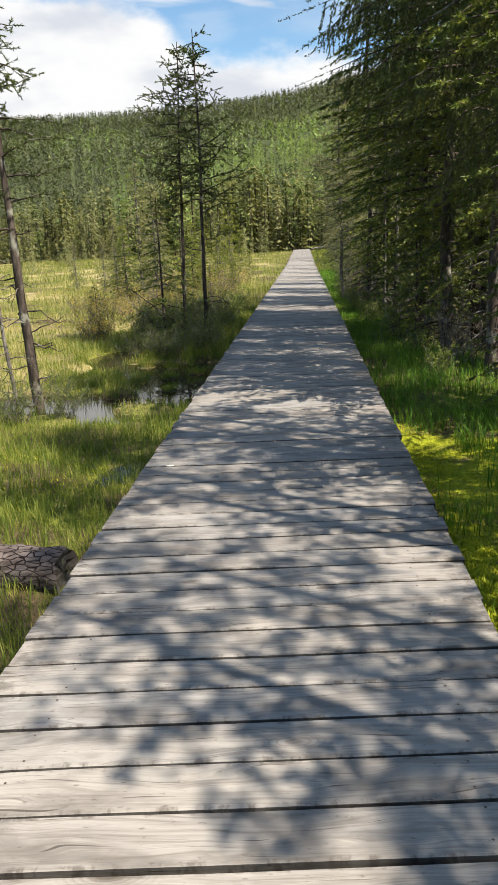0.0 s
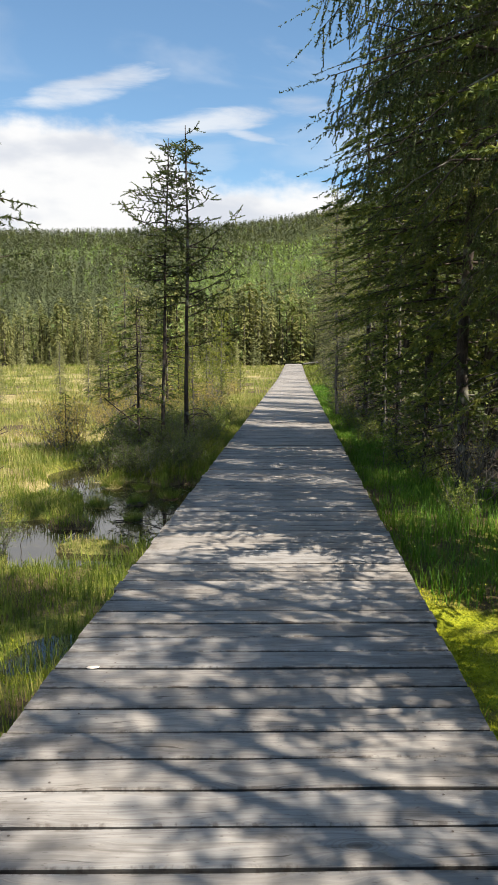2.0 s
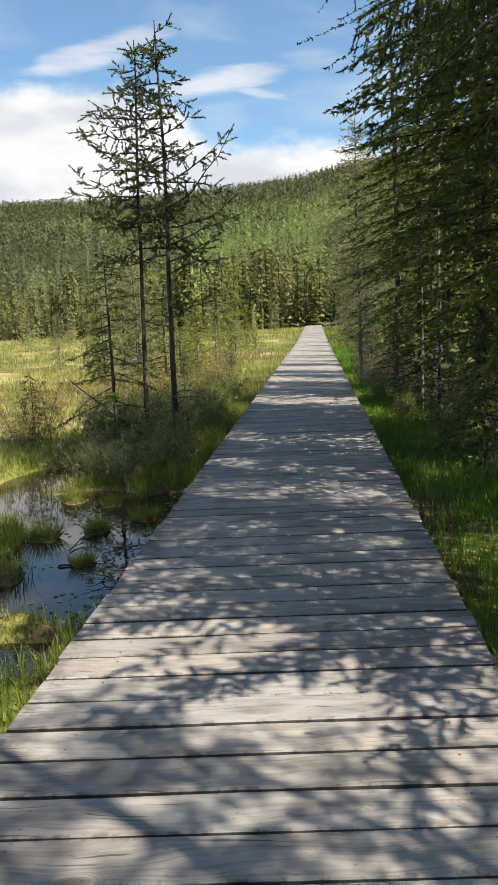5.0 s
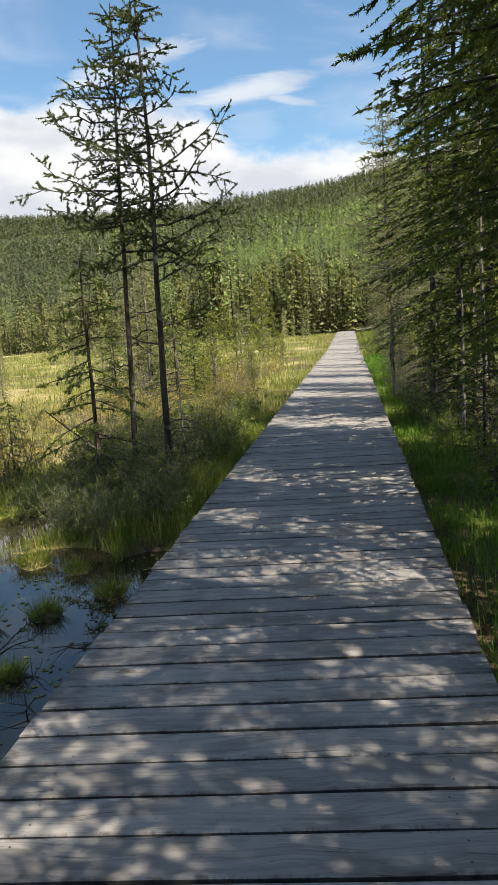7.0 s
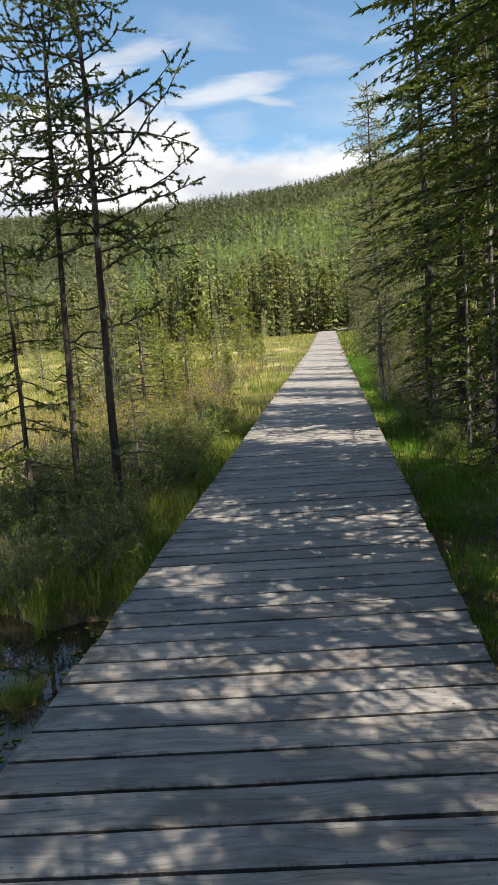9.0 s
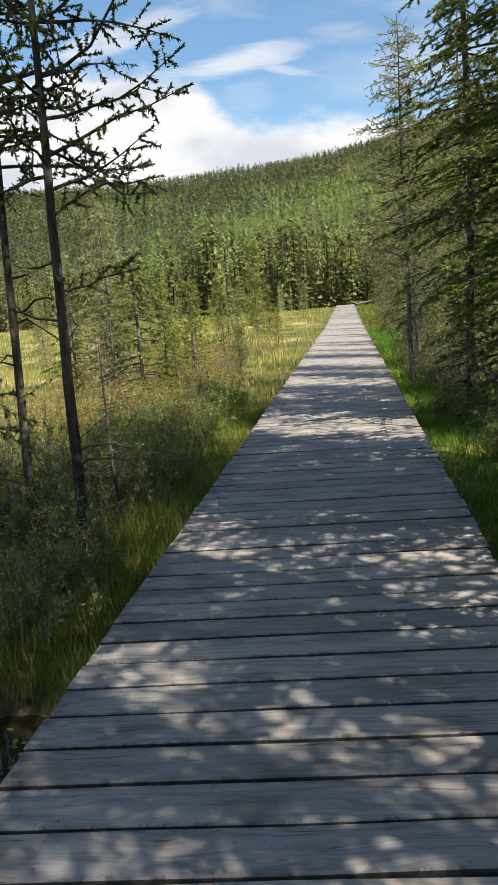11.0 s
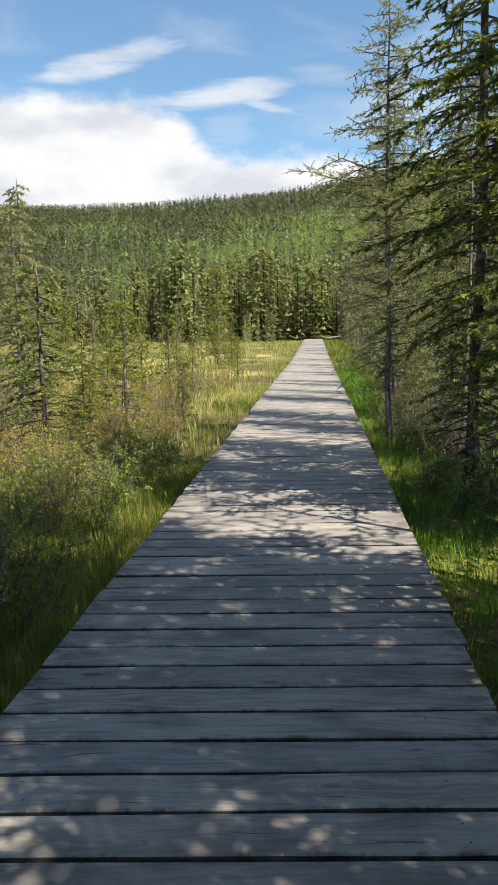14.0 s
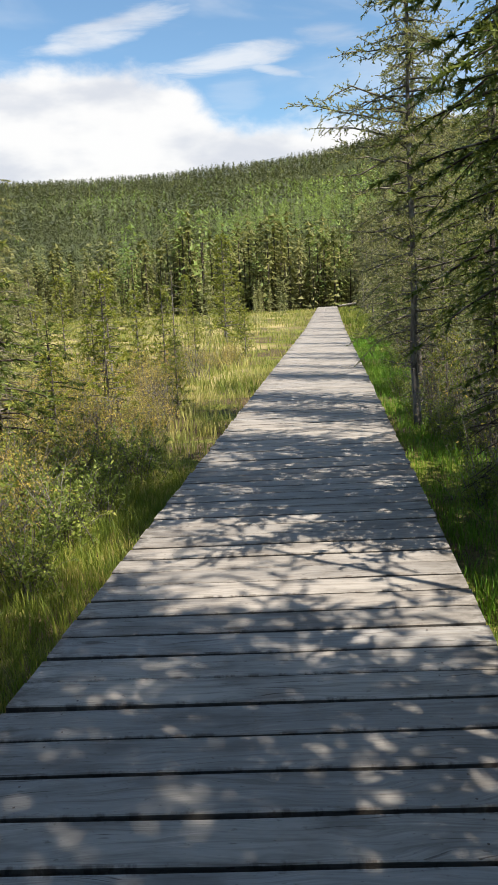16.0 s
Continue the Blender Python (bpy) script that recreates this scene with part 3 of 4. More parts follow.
def build_right_forest():
    label = "tall dark green spruce with long drooping limbs over the boardwalk"
    hero = conifer("spruce_tree", 6, 10.5, 0.075, 0.7, 1.75, 140, 40, 0.34, M_SPRUCE, M_BARK, sag=0.28, dead=36, needle=0.048, broad=0.38, low=0.25, shape=0.5,
                   long=[(3.9, 178, 1.75, -0.1, 0.1), (3.6, 196, 1.75, -0.1, 0.1), (4.4, 165, 1.7, -0.12, 0.12), (3.3, 185, 1.6, -0.1, 0.08), (4.8, 190, 1.7, -0.1, 0.15), (4.0, 205, 1.7, -0.1, 0.1), (3.7, 160, 1.6, -0.1, 0.1)], twig_gap=0.07)
    hero.matrix_basis = placed(2.25, 11.6, 0)
    tagged(hero, label, "tree", "spruces along the boardwalk")
    for x, y, turn, size, tall in ((2.75, 6.9, 8, 1.0, 0.9), (2.9, 12.8, 340, 1.2, 0.78), (2.45, 17.9, 10, 0.95, 0.82)):
        copy_thing(hero, Matrix.Identity(4)).matrix_basis = placed(x, y, turn, size, tall)
    boughs = np.random.RandomState(70)
    weeping = conifer("larch_tree", 7, 8.0, 0.07, 2.2, 1.35, 80, 48, 0.78, M_SHADELARCH, M_BARK, rise=0.25, sag=0.6, crook=0.08, dead=30, needle=0.03, hang=2.6, twig_gap=0.04, broad=0.42,
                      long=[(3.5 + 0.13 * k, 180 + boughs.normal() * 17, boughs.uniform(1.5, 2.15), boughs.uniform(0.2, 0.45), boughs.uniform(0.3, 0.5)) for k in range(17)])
    weeping.matrix_basis = placed(2.5, 9.9, 0)
    copy_of = placed(2.6, 8.6, 8, 1.1)
    tagged(weeping, "half-bare larch with hanging twigs arching over the boards", "tree", "larches along the boardwalk")
    copy_thing(weeping, Matrix.Identity(4)).matrix_basis = copy_of
    a = conifer("spruce_tree", 1, 10.0, 0.08, 0.6, 1.4, 130, 16, 0.28, M_SPRUCE, M_BARK, sag=0.30, dead=34, needle=0.066, broad=0.40, low=0.3, shape=0.55)
    # out-of-view copies at y 2.5, 3.3 and 6.0 are added to shade the deck
    stand(a, "tall dark green spruce crowding the boardwalk's edge", "tree", "spruces along the boardwalk", [(4.6, 6.0, 110, 0.95, 1.0), (3.8, 2.5, 310, 0.95, 1.0), (3.7, 13.0, 40, 0.95, 1.0), (3.5, 7.6, 70, 0.9, 1.1), 
          (3.2, -2.6, 60, 0.95, 1.0), (3.3, 30.0, 75, 0.7, 1.0), (3.6, 19.2, 10, 0.85, 0.85), (3.1, 13.4, 150, 1.2, 0.85), (4.3, 3.3, 30, 1.1, 1.0)])
    b = conifer("spruce_tree", 2, 9.0, 0.07, 1.0, 1.25, 115, 16, 0.26, M_MOSSY, M_GREYBARK, sag=0.38, dead=46, needle=0.066, broad=0.40)
    # the unseen copies at y 0.8 to 3.7 are added to shade the boards
    stand(b, "slender spruce with many bare lower limbs", "tree", "spruces along the boardwalk", [(3.25, 3.7, 300, 1.0, 1.0),
          (3.1, 0.8, 45, 0.9, 1.0), (4.0, 1.0, 80, 0.95, 1.0), (4.0, 14.3, 140, 0.95, 1.0), (3.0, 21.6, 95, 0.85, 1.0), (3.4, 25.6, 160, 0.8, 1.0), (4.0, 10.0, 200, 1.05, 1.0), (3.6, -6.0, 20, 1.0, 1.0), (4.4, 16.8, 250, 0.8, 1.0), (2.8, 10.5, 60, 1.25, 1.0)])
    near = conifer("spruce_tree", 9, 9.0, 0.052, 0.8, 1.3, 115, 40, 0.28, M_SPRUCE, M_BARK, sag=0.30, dead=44, needle=0.046, broad=0.34, low=0.3, shape=0.6)
    stand(near, "dark spruce with bare lower limbs at the boardwalk's edge", "tree", "spruces along the boardwalk", [(2.45, 15.2, 20, 1.25, 0.78), (2.05, 18.2, 60, 1.15, 0.8), (2.6, 19.2, 200, 1.0, 0.85), (2.2, 23.3, 20, 0.72, 1.0), (2.3, 14.6, 100, 1.2, 0.85), (1.8, 20.0, 130, 1.0, 1.0)])
    edge = conifer("larch_tree", 8, 6.4, 0.042, 1.0, 1.05, 120, 22, 0.24, M_LARCH, M_GREYBARK, rise=0.05, sag=0.12, crook=0.11, dead=36, tuft=True, needle=0.032, broad=0.4, lean=(-0.01, 0.0), twig_gap=0.034, shape=0.5, dead_reach=0.32,
                   long=[(3.7, 178, 1.35, 0.25, 0.2), (3.5, 165, 1.1, 0.45, 0.1), (3.9, 190, 1.2, 0.35, 0.25), (3.3, 185, 1.0, 0.2, 0.2), (4.6, 170, 0.8, 0.3, 0.1)])
    tagged(edge, "thin larch with long crooked limbs reaching over the boards", "tree", "larches along the boardwalk")
    edge.matrix_basis = placed(1.38, 23.8, 0)
    copy_thing(edge, Matrix.Identity(4)).matrix_basis = placed(1.75, 27.0, 70, 0.95)
    copy_thing(edge, Matrix.Identity(4)).matrix_basis = placed(2.1, 22.0, 200, 0.8)
    c = conifer("larch_tree", 3, 8.2, 0.05, 0.4, 1.3, 115, 10, 0.25, M_LARCH, M_GREYBARK, rise=0.12, sag=0.24, crook=0.05, dead=44, tuft=True, needle=0.075, broad=0.36)
    # the unseen copy at y 5.0 is added to dapple the boards with shade
    stand(c, "thin grey-green larch with sparse feathery limbs", "tree", "larches along the boardwalk", [(2.3, 28.4, 120, 0.7, 1.0), (2.9, 5.0, 60, 0.75, 1.0), (2.2, 32.0, 200, 0.72, 1.0),
          (2.4, 36.5, 300, 0.7, 1.0), (2.3, 42.0, 40, 0.75, 1.0), (2.6, 48.0, 90, 0.8, 1.0), (2.5, 55.0, 10, 0.8, 1.0), (3.2, 62.0, 70, 0.9, 1.0), (2.9, 70.0, 150, 0.95, 1.0), (2.6, 13.2, 210, 0.85, 1.0),
          (3.5, 39.5, 15, 0.8, 1.0), (4.2, 45.0, 75, 0.9, 1.0), (4.2, 34.0, 135, 0.85, 1.0), (3.0, 79.0, 15, 1.0, 1.0), (4.6, 52.0, 70, 0.9, 1.0), (3.4, 58.0, 170, 0.9, 1.0)])
    d = conifer("spruce_tree", 4, 7.0, 0.06, 0.3, 1.1, 90, 5, 0.25, M_SPRUCE, M_BARK, sag=0.3, dead=24, needle=0.13, broad=0.42)
    spots = scatter(6, 4.8, 8.5, -4, 14, 1.0, 1.25, 5, 1.5) + scatter(7, 4.8, 8.5, 14, 30, 0.7, 0.9, 15, 1.5) + scatter(9, 5.0, 10, 30, 85, 0.8, 1.2, 6, 2.5)
    stand(d, "spruce standing deeper in the shaded woods", "tree", "spruces in the woods", spots)
    e = conifer("spruce_sapling", 5, 2.4, 0.026, 0.15, 0.65, 46, 12, 0.2, M_SPRUCE, M_BARK, sag=0.2, dead=8, needle=0.065, broad=0.42)
    stand(e, "young spruce in the undergrowth beside the boards", "tree", "young spruces", [(2.3, 7.9, 0, 0.8, 1.0), (2.0, 12.9, 60, 0.9, 1.0), (2.0, 15.9, 120, 0.8, 1.0), (2.1, 18.8, 30, 1.0, 1.0), (1.95, 22.0, 90, 0.8, 1.0), (2.0, 27.4, 10, 0.8, 1.0),
          (2.6, 5.9, 200, 0.7, 1.0), (3.4, 13.8, 40, 1.3, 1.0), (3.2, 18.2, 80, 1.3, 1.0), (3.0, 27.6, 70, 1.1, 1.0), (2.0, 34.4, 0, 0.9, 1.0), (2.2, 40, 50, 1, 1)])


def build_left_trees():
    label = "slender larch, darkened like a silhouette, with sparse crooked limbs standing in the bog"
    a = conifer("larch_tree", 21, 5.1, 0.034, 2.3, 0.78, 40, 38, 0.22, M_SHADELARCH, M_BARK, rise=0.06, sag=-0.05, crook=0.13, dead=9, tuft=True, needle=0.031, broad=0.48, shape=0.6, lean=(0.004, 0), twig_gap=0.042, dead_reach=0.45, low=0.85,
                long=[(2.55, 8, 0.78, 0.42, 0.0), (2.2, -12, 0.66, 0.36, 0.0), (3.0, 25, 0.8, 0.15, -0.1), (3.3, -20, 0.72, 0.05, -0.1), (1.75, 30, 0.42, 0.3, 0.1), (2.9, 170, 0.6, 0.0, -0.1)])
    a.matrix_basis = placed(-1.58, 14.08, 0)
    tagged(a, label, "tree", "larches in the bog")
    b = conifer("larch_tree", 22, 5.0, 0.028, 2.5, 0.76, 38, 38, 0.22, M_SHADELARCH, M_BARK, rise=0.02, sag=-0.04, crook=0.12, dead=8, tuft=True, needle=0.031, broad=0.48, shape=0.55, twig_gap=0.042, dead_reach=0.4, low=0.9, lean=(0.02, 0),
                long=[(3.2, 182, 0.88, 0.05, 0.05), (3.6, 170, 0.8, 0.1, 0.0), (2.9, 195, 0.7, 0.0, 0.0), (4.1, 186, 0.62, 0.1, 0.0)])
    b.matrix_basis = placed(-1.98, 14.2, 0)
    tagged(b, label, "tree", "larches in the bog")
    c = conifer("spruce_sapling", 23, 2.6, 0.022, 0.45, 0.66, 38, 20, 0.2, M_SPRUCE, M_BARK, rise=-0.08, sag=0.12, dead=8, twig_gap=0.07, needle=0.05, low=0.8)
    stand(c, "thin young spruce with open tiers of limbs", "tree", "young trees in the bog", [(-2.31, 14.0, 0, 1.0, 1.0), (-3.9, 15.3, 180, 0.42, 1.0)])
    d = conifer("larch_tree", 24, 5.0, 0.062, 2.6, 1.0, 26, 34, 0.2, M_SHADELARCH, M_BARK, rise=0.1, sag=0.1, crook=0.09, dead=22, tuft=True, needle=0.04, lean=(-0.045, 0.0), twig_gap=0.05,
                long=[(3.6, 10, 0.75, -0.15, 0.1), (3.9, -15, 0.5, 0.1, 0.1), (3.4, 200, 0.7, 0.1, 0.2)])
    d.matrix_basis = placed(-2.97, 9.1, 0)
    tagged(d, "crooked dark larch with ragged limbs at the pool's edge", "tree", "larches in the bog")
    e = conifer("dead_sapling", 25, 3.0, 0.022, 1.6, 0.4, 10, 5, 0.08, M_LARCH, M_GREYBARK, rise=0.1, sag=0.1, crook=0.07, dead=22, tuft=True, lean=(-0.06, 0.0), dead_reach=0.4)
    stand(e, "thin dead sapling with bare grey twigs", "tree", "dead saplings", [(-3.2, 9.0, 0, 1.0, 1.0), (-1.5, 14.7, 60, 0.5, 1.0), (-3.0, 25.4, 40, 0.7, 1.0), (-2.95, 29.8, 90, 0.8, 1.0), (-2.95, 24.4, 200, 0.4, 1.0)])
    f = conifer("spruce_tree", 26, 4.6, 0.05, 0.2, 1.0, 85, 24, 0.24, M_LARCH, M_GREYBARK, rise=0.0, sag=0.25, dead=20, needle=0.065)
    stand(f, "grey-green bog spruce with mossy lower limbs", "tree", "bog spruces", [(-5.3, 26.5, 0, 1.0, 1.0), (-4.2, 23.4, 100, 0.78, 1.0), (-7.5, 30, 60, 0.5, 1), (-8.5, 36, 210, 0.7, 1), (-6.4, 27.5, 140, 0.42, 1), (-9.5, 33, 300, 0.5, 1), (-6.2, 34, 20, 0.55, 1), (-10.5, 29, 80, 0.4, 1)])
    h = conifer("spruce_sapling", 28, 2.3, 0.03, 0.1, 0.75, 50, 18, 0.22, M_SPRUCE, M_BARK, rise=0.0, sag=0.2, dead=8, needle=0.065)
    stand(h, "squat bushy young spruce in the bog", "tree", "young trees in the bog", [(-3.08, 21.3, 0, 1.1, 1.0), (-3.0, 22.6, 120, 0.7, 1.0), (-4.3, 24.0, 200, 0.8, 1.0), (-5.4, 24.6, 30, 0.9, 1.0)])
    g = conifer("larch_sapling", 27, 3.0, 0.024, 0.15, 0.66, 56, 13, 0.18, M_YELLOW, M_GREYBARK, rise=0.15, sag=0.1, dead=10, tuft=True, needle=0.078, broad=0.36, crook=0.04)
    stand(g, "young larch with fresh yellow-green needles", "tree", "young larches", [(-2.9, 28.4, 0, 0.7, 1.0), (-2.85, 24.4, 100, 0.75, 1.0), (-2.1, 25.5, 10, 0.42, 1.0), (-4.1, 46.0, 10, 1.5, 1.0), (-2.6, 21.6, 50, 0.45, 1.0), (-4.2, 31.5, 50, 0.7, 1.0), (-6.2, 36.0, 200, 0.9, 1.0),
          (-9.0, 40.0, 10, 1.0, 1.0), (1.95, 30.0, 20, 0.6, 1.0), (1.85, 24.6, 90, 0.5, 1.0), (-3.6, 47.0, 30, 0.8, 1.0), (-5.0, 52, 10, 1.0, 1), (-8, 58, 10, 1.1, 1), (-2.4, 38.0, 70, 0.5, 1.0),
          (-3.9, 27.2, 140, 0.6, 1.0), (-6.0, 30.0, 230, 0.7, 1.0), (-3.3, 34.0, 20, 0.55, 1.0)])


def build_dead_poles():
    p = conifer("dead_tree", 41, 7.5, 0.055, 5.2, 0.7, 24, 6, 0.12, M_LARCH, M_GREYBARK, rise=0.1, sag=0.1, crook=0.06, dead=20, tuft=True, dead_reach=0.5)
    stand(p, "thin half-dead larch with a long bare trunk", "tree", "half-dead larches", [(2.3, 4.98, 0, 1.0, 1.0), (2.62, 2.72, 90, 1.0, 1.0), (2.35, 7.2, 200, 0.95, 1.0), (2.35, 19.0, 40, 0.62, 1.1), (2.0, 21.4, 130, 0.55, 1.1), (2.6, 20.6, 250, 0.6, 1.1), (2.15, 16.7, 310, 0.62, 1.1), (1.95, 17.4, 70, 0.45, 1.0), (2.3, 13.3, 170, 0.6, 1.1)])
    st = new("dead_stick")
    t = Tubes()
    rr = np.random.RandomState(3)
    t.add(limb_points(rr, np.zeros(3), 0.0, 1.3, 0.75, 0.0, 0.01), np.linspace(0.014, 0.006, 6), 6)
    part("stick", t.mesh("stick", M_BARK), st)
    stand(st, "dead bare stick leaning among the shrubs", "stick", "dead sticks", [(-1.6, 13.8, 170, 1.0, 1.0), (-3.0, 15.9, 20, 0.8, 1.0), (-3.3, 25.0, 70, 0.7, 1.0)])


build_right_forest()
build_left_trees()
build_dead_poles()


# ---- shrubs ----
def shrub(name, seed, height, spread_, stems, twigs, leafs, size, mat, bark=M_GREYBARK):
    """Upright stems from one root, each with side twigs that carry the leaves."""
    r = np.random.RandomState(seed)
    bush, t, cards = new(name), Tubes(), []
    for k in range(stems):
        az, h = r.uniform(0, 6.28), height * r.uniform(0.5, 1.1)
        root = np.array([r.normal() * spread_ * 0.25, r.normal() * spread_ * 0.25, -0.1])
        s = np.linspace(0, 1, 5)
        out = np.array([math.cos(az), math.sin(az), 0]) * spread_ * r.uniform(0.2, 1.0)
        pts = root + np.outer(s ** 1.4, out) + np.outer(s * h, (0, 0, 1)) + np.cumsum(r.normal(size=(5, 3)), 0) * 0.02
        t.add(pts, np.linspace(0.006, 0.002, 5), 4)
        for q in range(twigs):
            u = r.uniform(0.3, 1.0)
            p0 = np.array([np.interp(u, s, pts[:, c]) for c in range(3)])
            way0 = unit(r.normal(size=3) * 0.7 + out / spread_ * 0.5 + (0, 0, 0.5))
            p1 = p0 + way0 * height * r.uniform(0.10, 0.24)
            t.add(np.stack([p0, p1]), [0.002, 0.001], 3)
            v = r.uniform(0.15, 1.05, leafs)[:, None]
            base = p0 + (p1 - p0) * v + r.normal(size=(leafs, 3)) * 0.008
            way = unit(r.normal(size=(leafs, 3)) * 0.8 + way0 * 0.6)
            cards.append(leaves(r, base, way, size * r.uniform(0.6, 1.2, leafs), size * 0.42 * r.uniform(0.7, 1.2, leafs)))
    tagged(part("stemwork", t.mesh("stemwork", bark), bush), kind="stuff")
    tagged(part("leafage", pieces_mesh("leafage", cards, mat), bush), kind="stuff")
    return bush


def build_shrubs():
    a = shrub("shrub", 31, 0.75, 0.45, 30, 7, 9, 0.042, M_LEAF)
    spots = scatter(40, 1.5, 3.4, 3.5, 46, 0.6, 1.1, 3, 0.65) + scatter(22, -2.9, -1.5, 15.8, 21.5, 0.55, 0.95, 63, 0.45) + scatter(16, 1.4, 2.1, 15.8, 27, 0.5, 0.85, 64, 0.5)
    stand(a, "low leafy green shrub growing in the shade", "shrub", "green shrubs", spots)
    w = shrub("willow_shrub", 34, 0.85, 0.5, 38, 8, 9, 0.034, M_SHADEWILLOW)
    spots = scatter(20, -2.9, -1.45, 13.8, 16.0, 0.65, 1.0, 61, 0.42) + scatter(9, -2.35, -1.4, 12.6, 13.8, 0.45, 0.65, 62, 0.34) + [(-2.5, 8.5, 30, 0.6, 1), (-3.0, 8.2, 90, 0.7, 1), (-2.1, 12.9, 130, 0.6, 1), (-1.45, 13.0, 10, 0.6, 1)]
    stand(w, "dense willow shrub at the foot of the larches, darkened as if in tree shade", "shrub", "willow shrubs", spots)
    b = shrub("shrub", 32, 0.85, 0.5, 34, 7, 8, 0.036, M_BRONZE)
    spots = scatter(34, -6.0, -2.3, 19.5, 38, 0.5, 1.05, 8, 0.7)
    spots += [(-3.9, 15.1, 0, 1.2, 1), (-4.1, 16.4, 70, 0.9, 1), (-3.2, 17.6, 20, 0.9, 1), (-2.2, 24.2, 0, 0.8, 1), (-2.4, 26.0, 60, 0.8, 1), (-1.85, 22.0, 10, 0.5, 1)] + scatter(26, -4.6, -1.75, 18.0, 28, 0.5, 0.95, 18, 0.45)
    stand(b, "bronze and yellow dwarf birch shrub in the bog", "shrub", "dwarf birches", spots)
    c = shrub("dead_shrub", 33, 1.0, 0.5, 44, 5, 1, 0.04, M_BRONZE, M_GREYBARK)
    stand(c, "bare grey-brown twiggy shrub with few dry leaves", "shrub", "dead shrubs", [(2.0, 19.2, 0, 1.0, 1.2), (1.6, 23.0, 30, 0.8, 1.1), (1.55, 24.6, 140, 0.8, 1.1), (1.65, 20.2, 220, 0.7, 1.1), (1.9, 21.0, 60, 0.9, 1.3), (2.1, 22.6, 130, 1.1, 1.2), (2.0, 24.4, 200, 1.0, 1.3), (2.2, 27.2, 20, 1.1, 1.3), (2.1, 29.6, 90, 1.0, 1.2),
          (2.3, 17.0, 150, 1.0, 1.2), (2.4, 33.0, 60, 1.2, 1.2), (-2.25, 24.9, 10, 0.8, 1.1), (-3.9, 22.4, 80, 1.0, 1.2), (-2.7, 30.2, 40, 1.0, 1.1), (-3.2, 16.4, 200, 0.9, 1.0), (-2.5, 22.8, 0, 0.8, 1.0), (2.2, 14.0, 60, 1.0, 1.1), (2.3, 11.0, 0, 0.9, 1.2), (2.4, 12.4, 60, 0.9, 1.2)])


build_shrubs()


# ---- grass and moss ----
def grass(name, seed, count, area, height, width, mat, keep, label, category="grass", clump=0.0, lean=0.45):
    r = np.random.RandomState(seed)
    x0, x1, y0, y1 = area
    x, y = r.uniform(x0, x1, count), y0 + (y1 - y0) * r.uniform(size=count)
    if clump:
        k = max(1, count // 26)
        cx, cy = r.uniform(x0, x1, k), r.uniform(y0, y1, k)
        i = r.randint(0, k, count)
        x, y = cx[i] + r.normal(size=count) * clump, cy[i] + r.normal(size=count) * clump
    ok = keep(x, y) & (np.abs(x) > 0.97)
    x, y = x[ok], y[ok]
    n_ = len(x)
    h = height * r.uniform(0.45, 1.15, n_) * (1 + 0.35 * wave(x * 1.1, y * 1.1, seed + 1))
    root = np.stack([x, y, ground_z(x, y) - 0.02], -1)
    az = r.uniform(0, 6.28, n_)
    bend = np.stack([np.cos(az), np.sin(az), np.zeros(n_)], -1) * (h * lean * r.uniform(0.1, 1.2, n_))[:, None]
    side = np.stack([-np.sin(az), np.cos(az), np.zeros(n_)], -1) * (width * r.uniform(0.6, 1.2, n_))[:, None]
    up = np.stack([np.zeros(n_), np.zeros(n_), h], -1)
    mid, tip = root + up * 0.55 + bend * 0.35, root + up * 0.95 + bend
    v = np.stack([root - side, root + side, mid + side * 0.75, mid - side * 0.75, tip], 1).reshape(-1, 3)
    o = np.arange(n_)[:, None] * 5
    me = mesh_from(name, v, [o + [0, 1, 2, 3], o + [3, 2, 4]], mat)
    tagged(new(name, me), label, category, kind="stuff")


dry = lambda x, y: pond(x, y) < -0.06
grass("grass", 41, 56000, (-3.4, -0.95, 1.0, 22), 0.15, 0.0032, M_GRASS, dry, "tall green sedge crowding the boardwalk's edge", clump=0.12, lean=0.6)
grass("grass", 51, 20000, (-2.5, -0.96, 11.6, 21), 0.26, 0.0028, M_GRASS, dry, "long dark sedge leaning over the boardwalk's edge", clump=0.14, lean=0.55)
grass("grass", 52, 9000, (-3.2, -0.96, 0.8, 8.2), 0.20, 0.0026, M_GRASS, dry, "long green sedge beside the bog pool", clump=0.13, lean=0.6)
grass("grass", 53, 12000, (-4.8, -1.6, 10.4, 16.5), 0.17, 0.0035, M_GRASS, dry, "short sedge on the tussocks between the pools", clump=0.13, lean=0.6)
grass("grass", 42, 52000, (0.95, 2.6, 0.5, 46), 0.21, 0.0034, M_LUSH, lambda x, y: (y > 7.0) | (x > 1.45) | (wave(x * 3, y * 3, 3) > 0.35), "tall green grass in the shade beside the boards", clump=0.12, lean=0.6)
grass("grass", 43, 48000, (-11, -1.0, 6, 36), 0.24, 0.006, M_MEADOW, lambda x, y: dry(x, y) & (x < -2.6 - np.clip(20 - y, -1, 4) * 0.2 + 1.4 * (y > 22)), "yellow-green bog grass in open sun", clump=0.16)
grass("grass", 48, 14000, (-32, -0.95, 24, 92), 0.40, 0.013, M_GRASS, dry, "green sedge among the pale meadow grass", clump=0.35)
grass("grass", 44, 26000, (-32, -0.95, 30, 92), 0.33, 0.014, M_MEADOW, dry, "pale yellow meadow grass in open sun", clump=0.3)
grass("grass", 45, 9000, (0.95, 5, 44, 92), 0.40, 0.014, M_GRASS, dry, "bright grass along the far boards", clump=0.3)
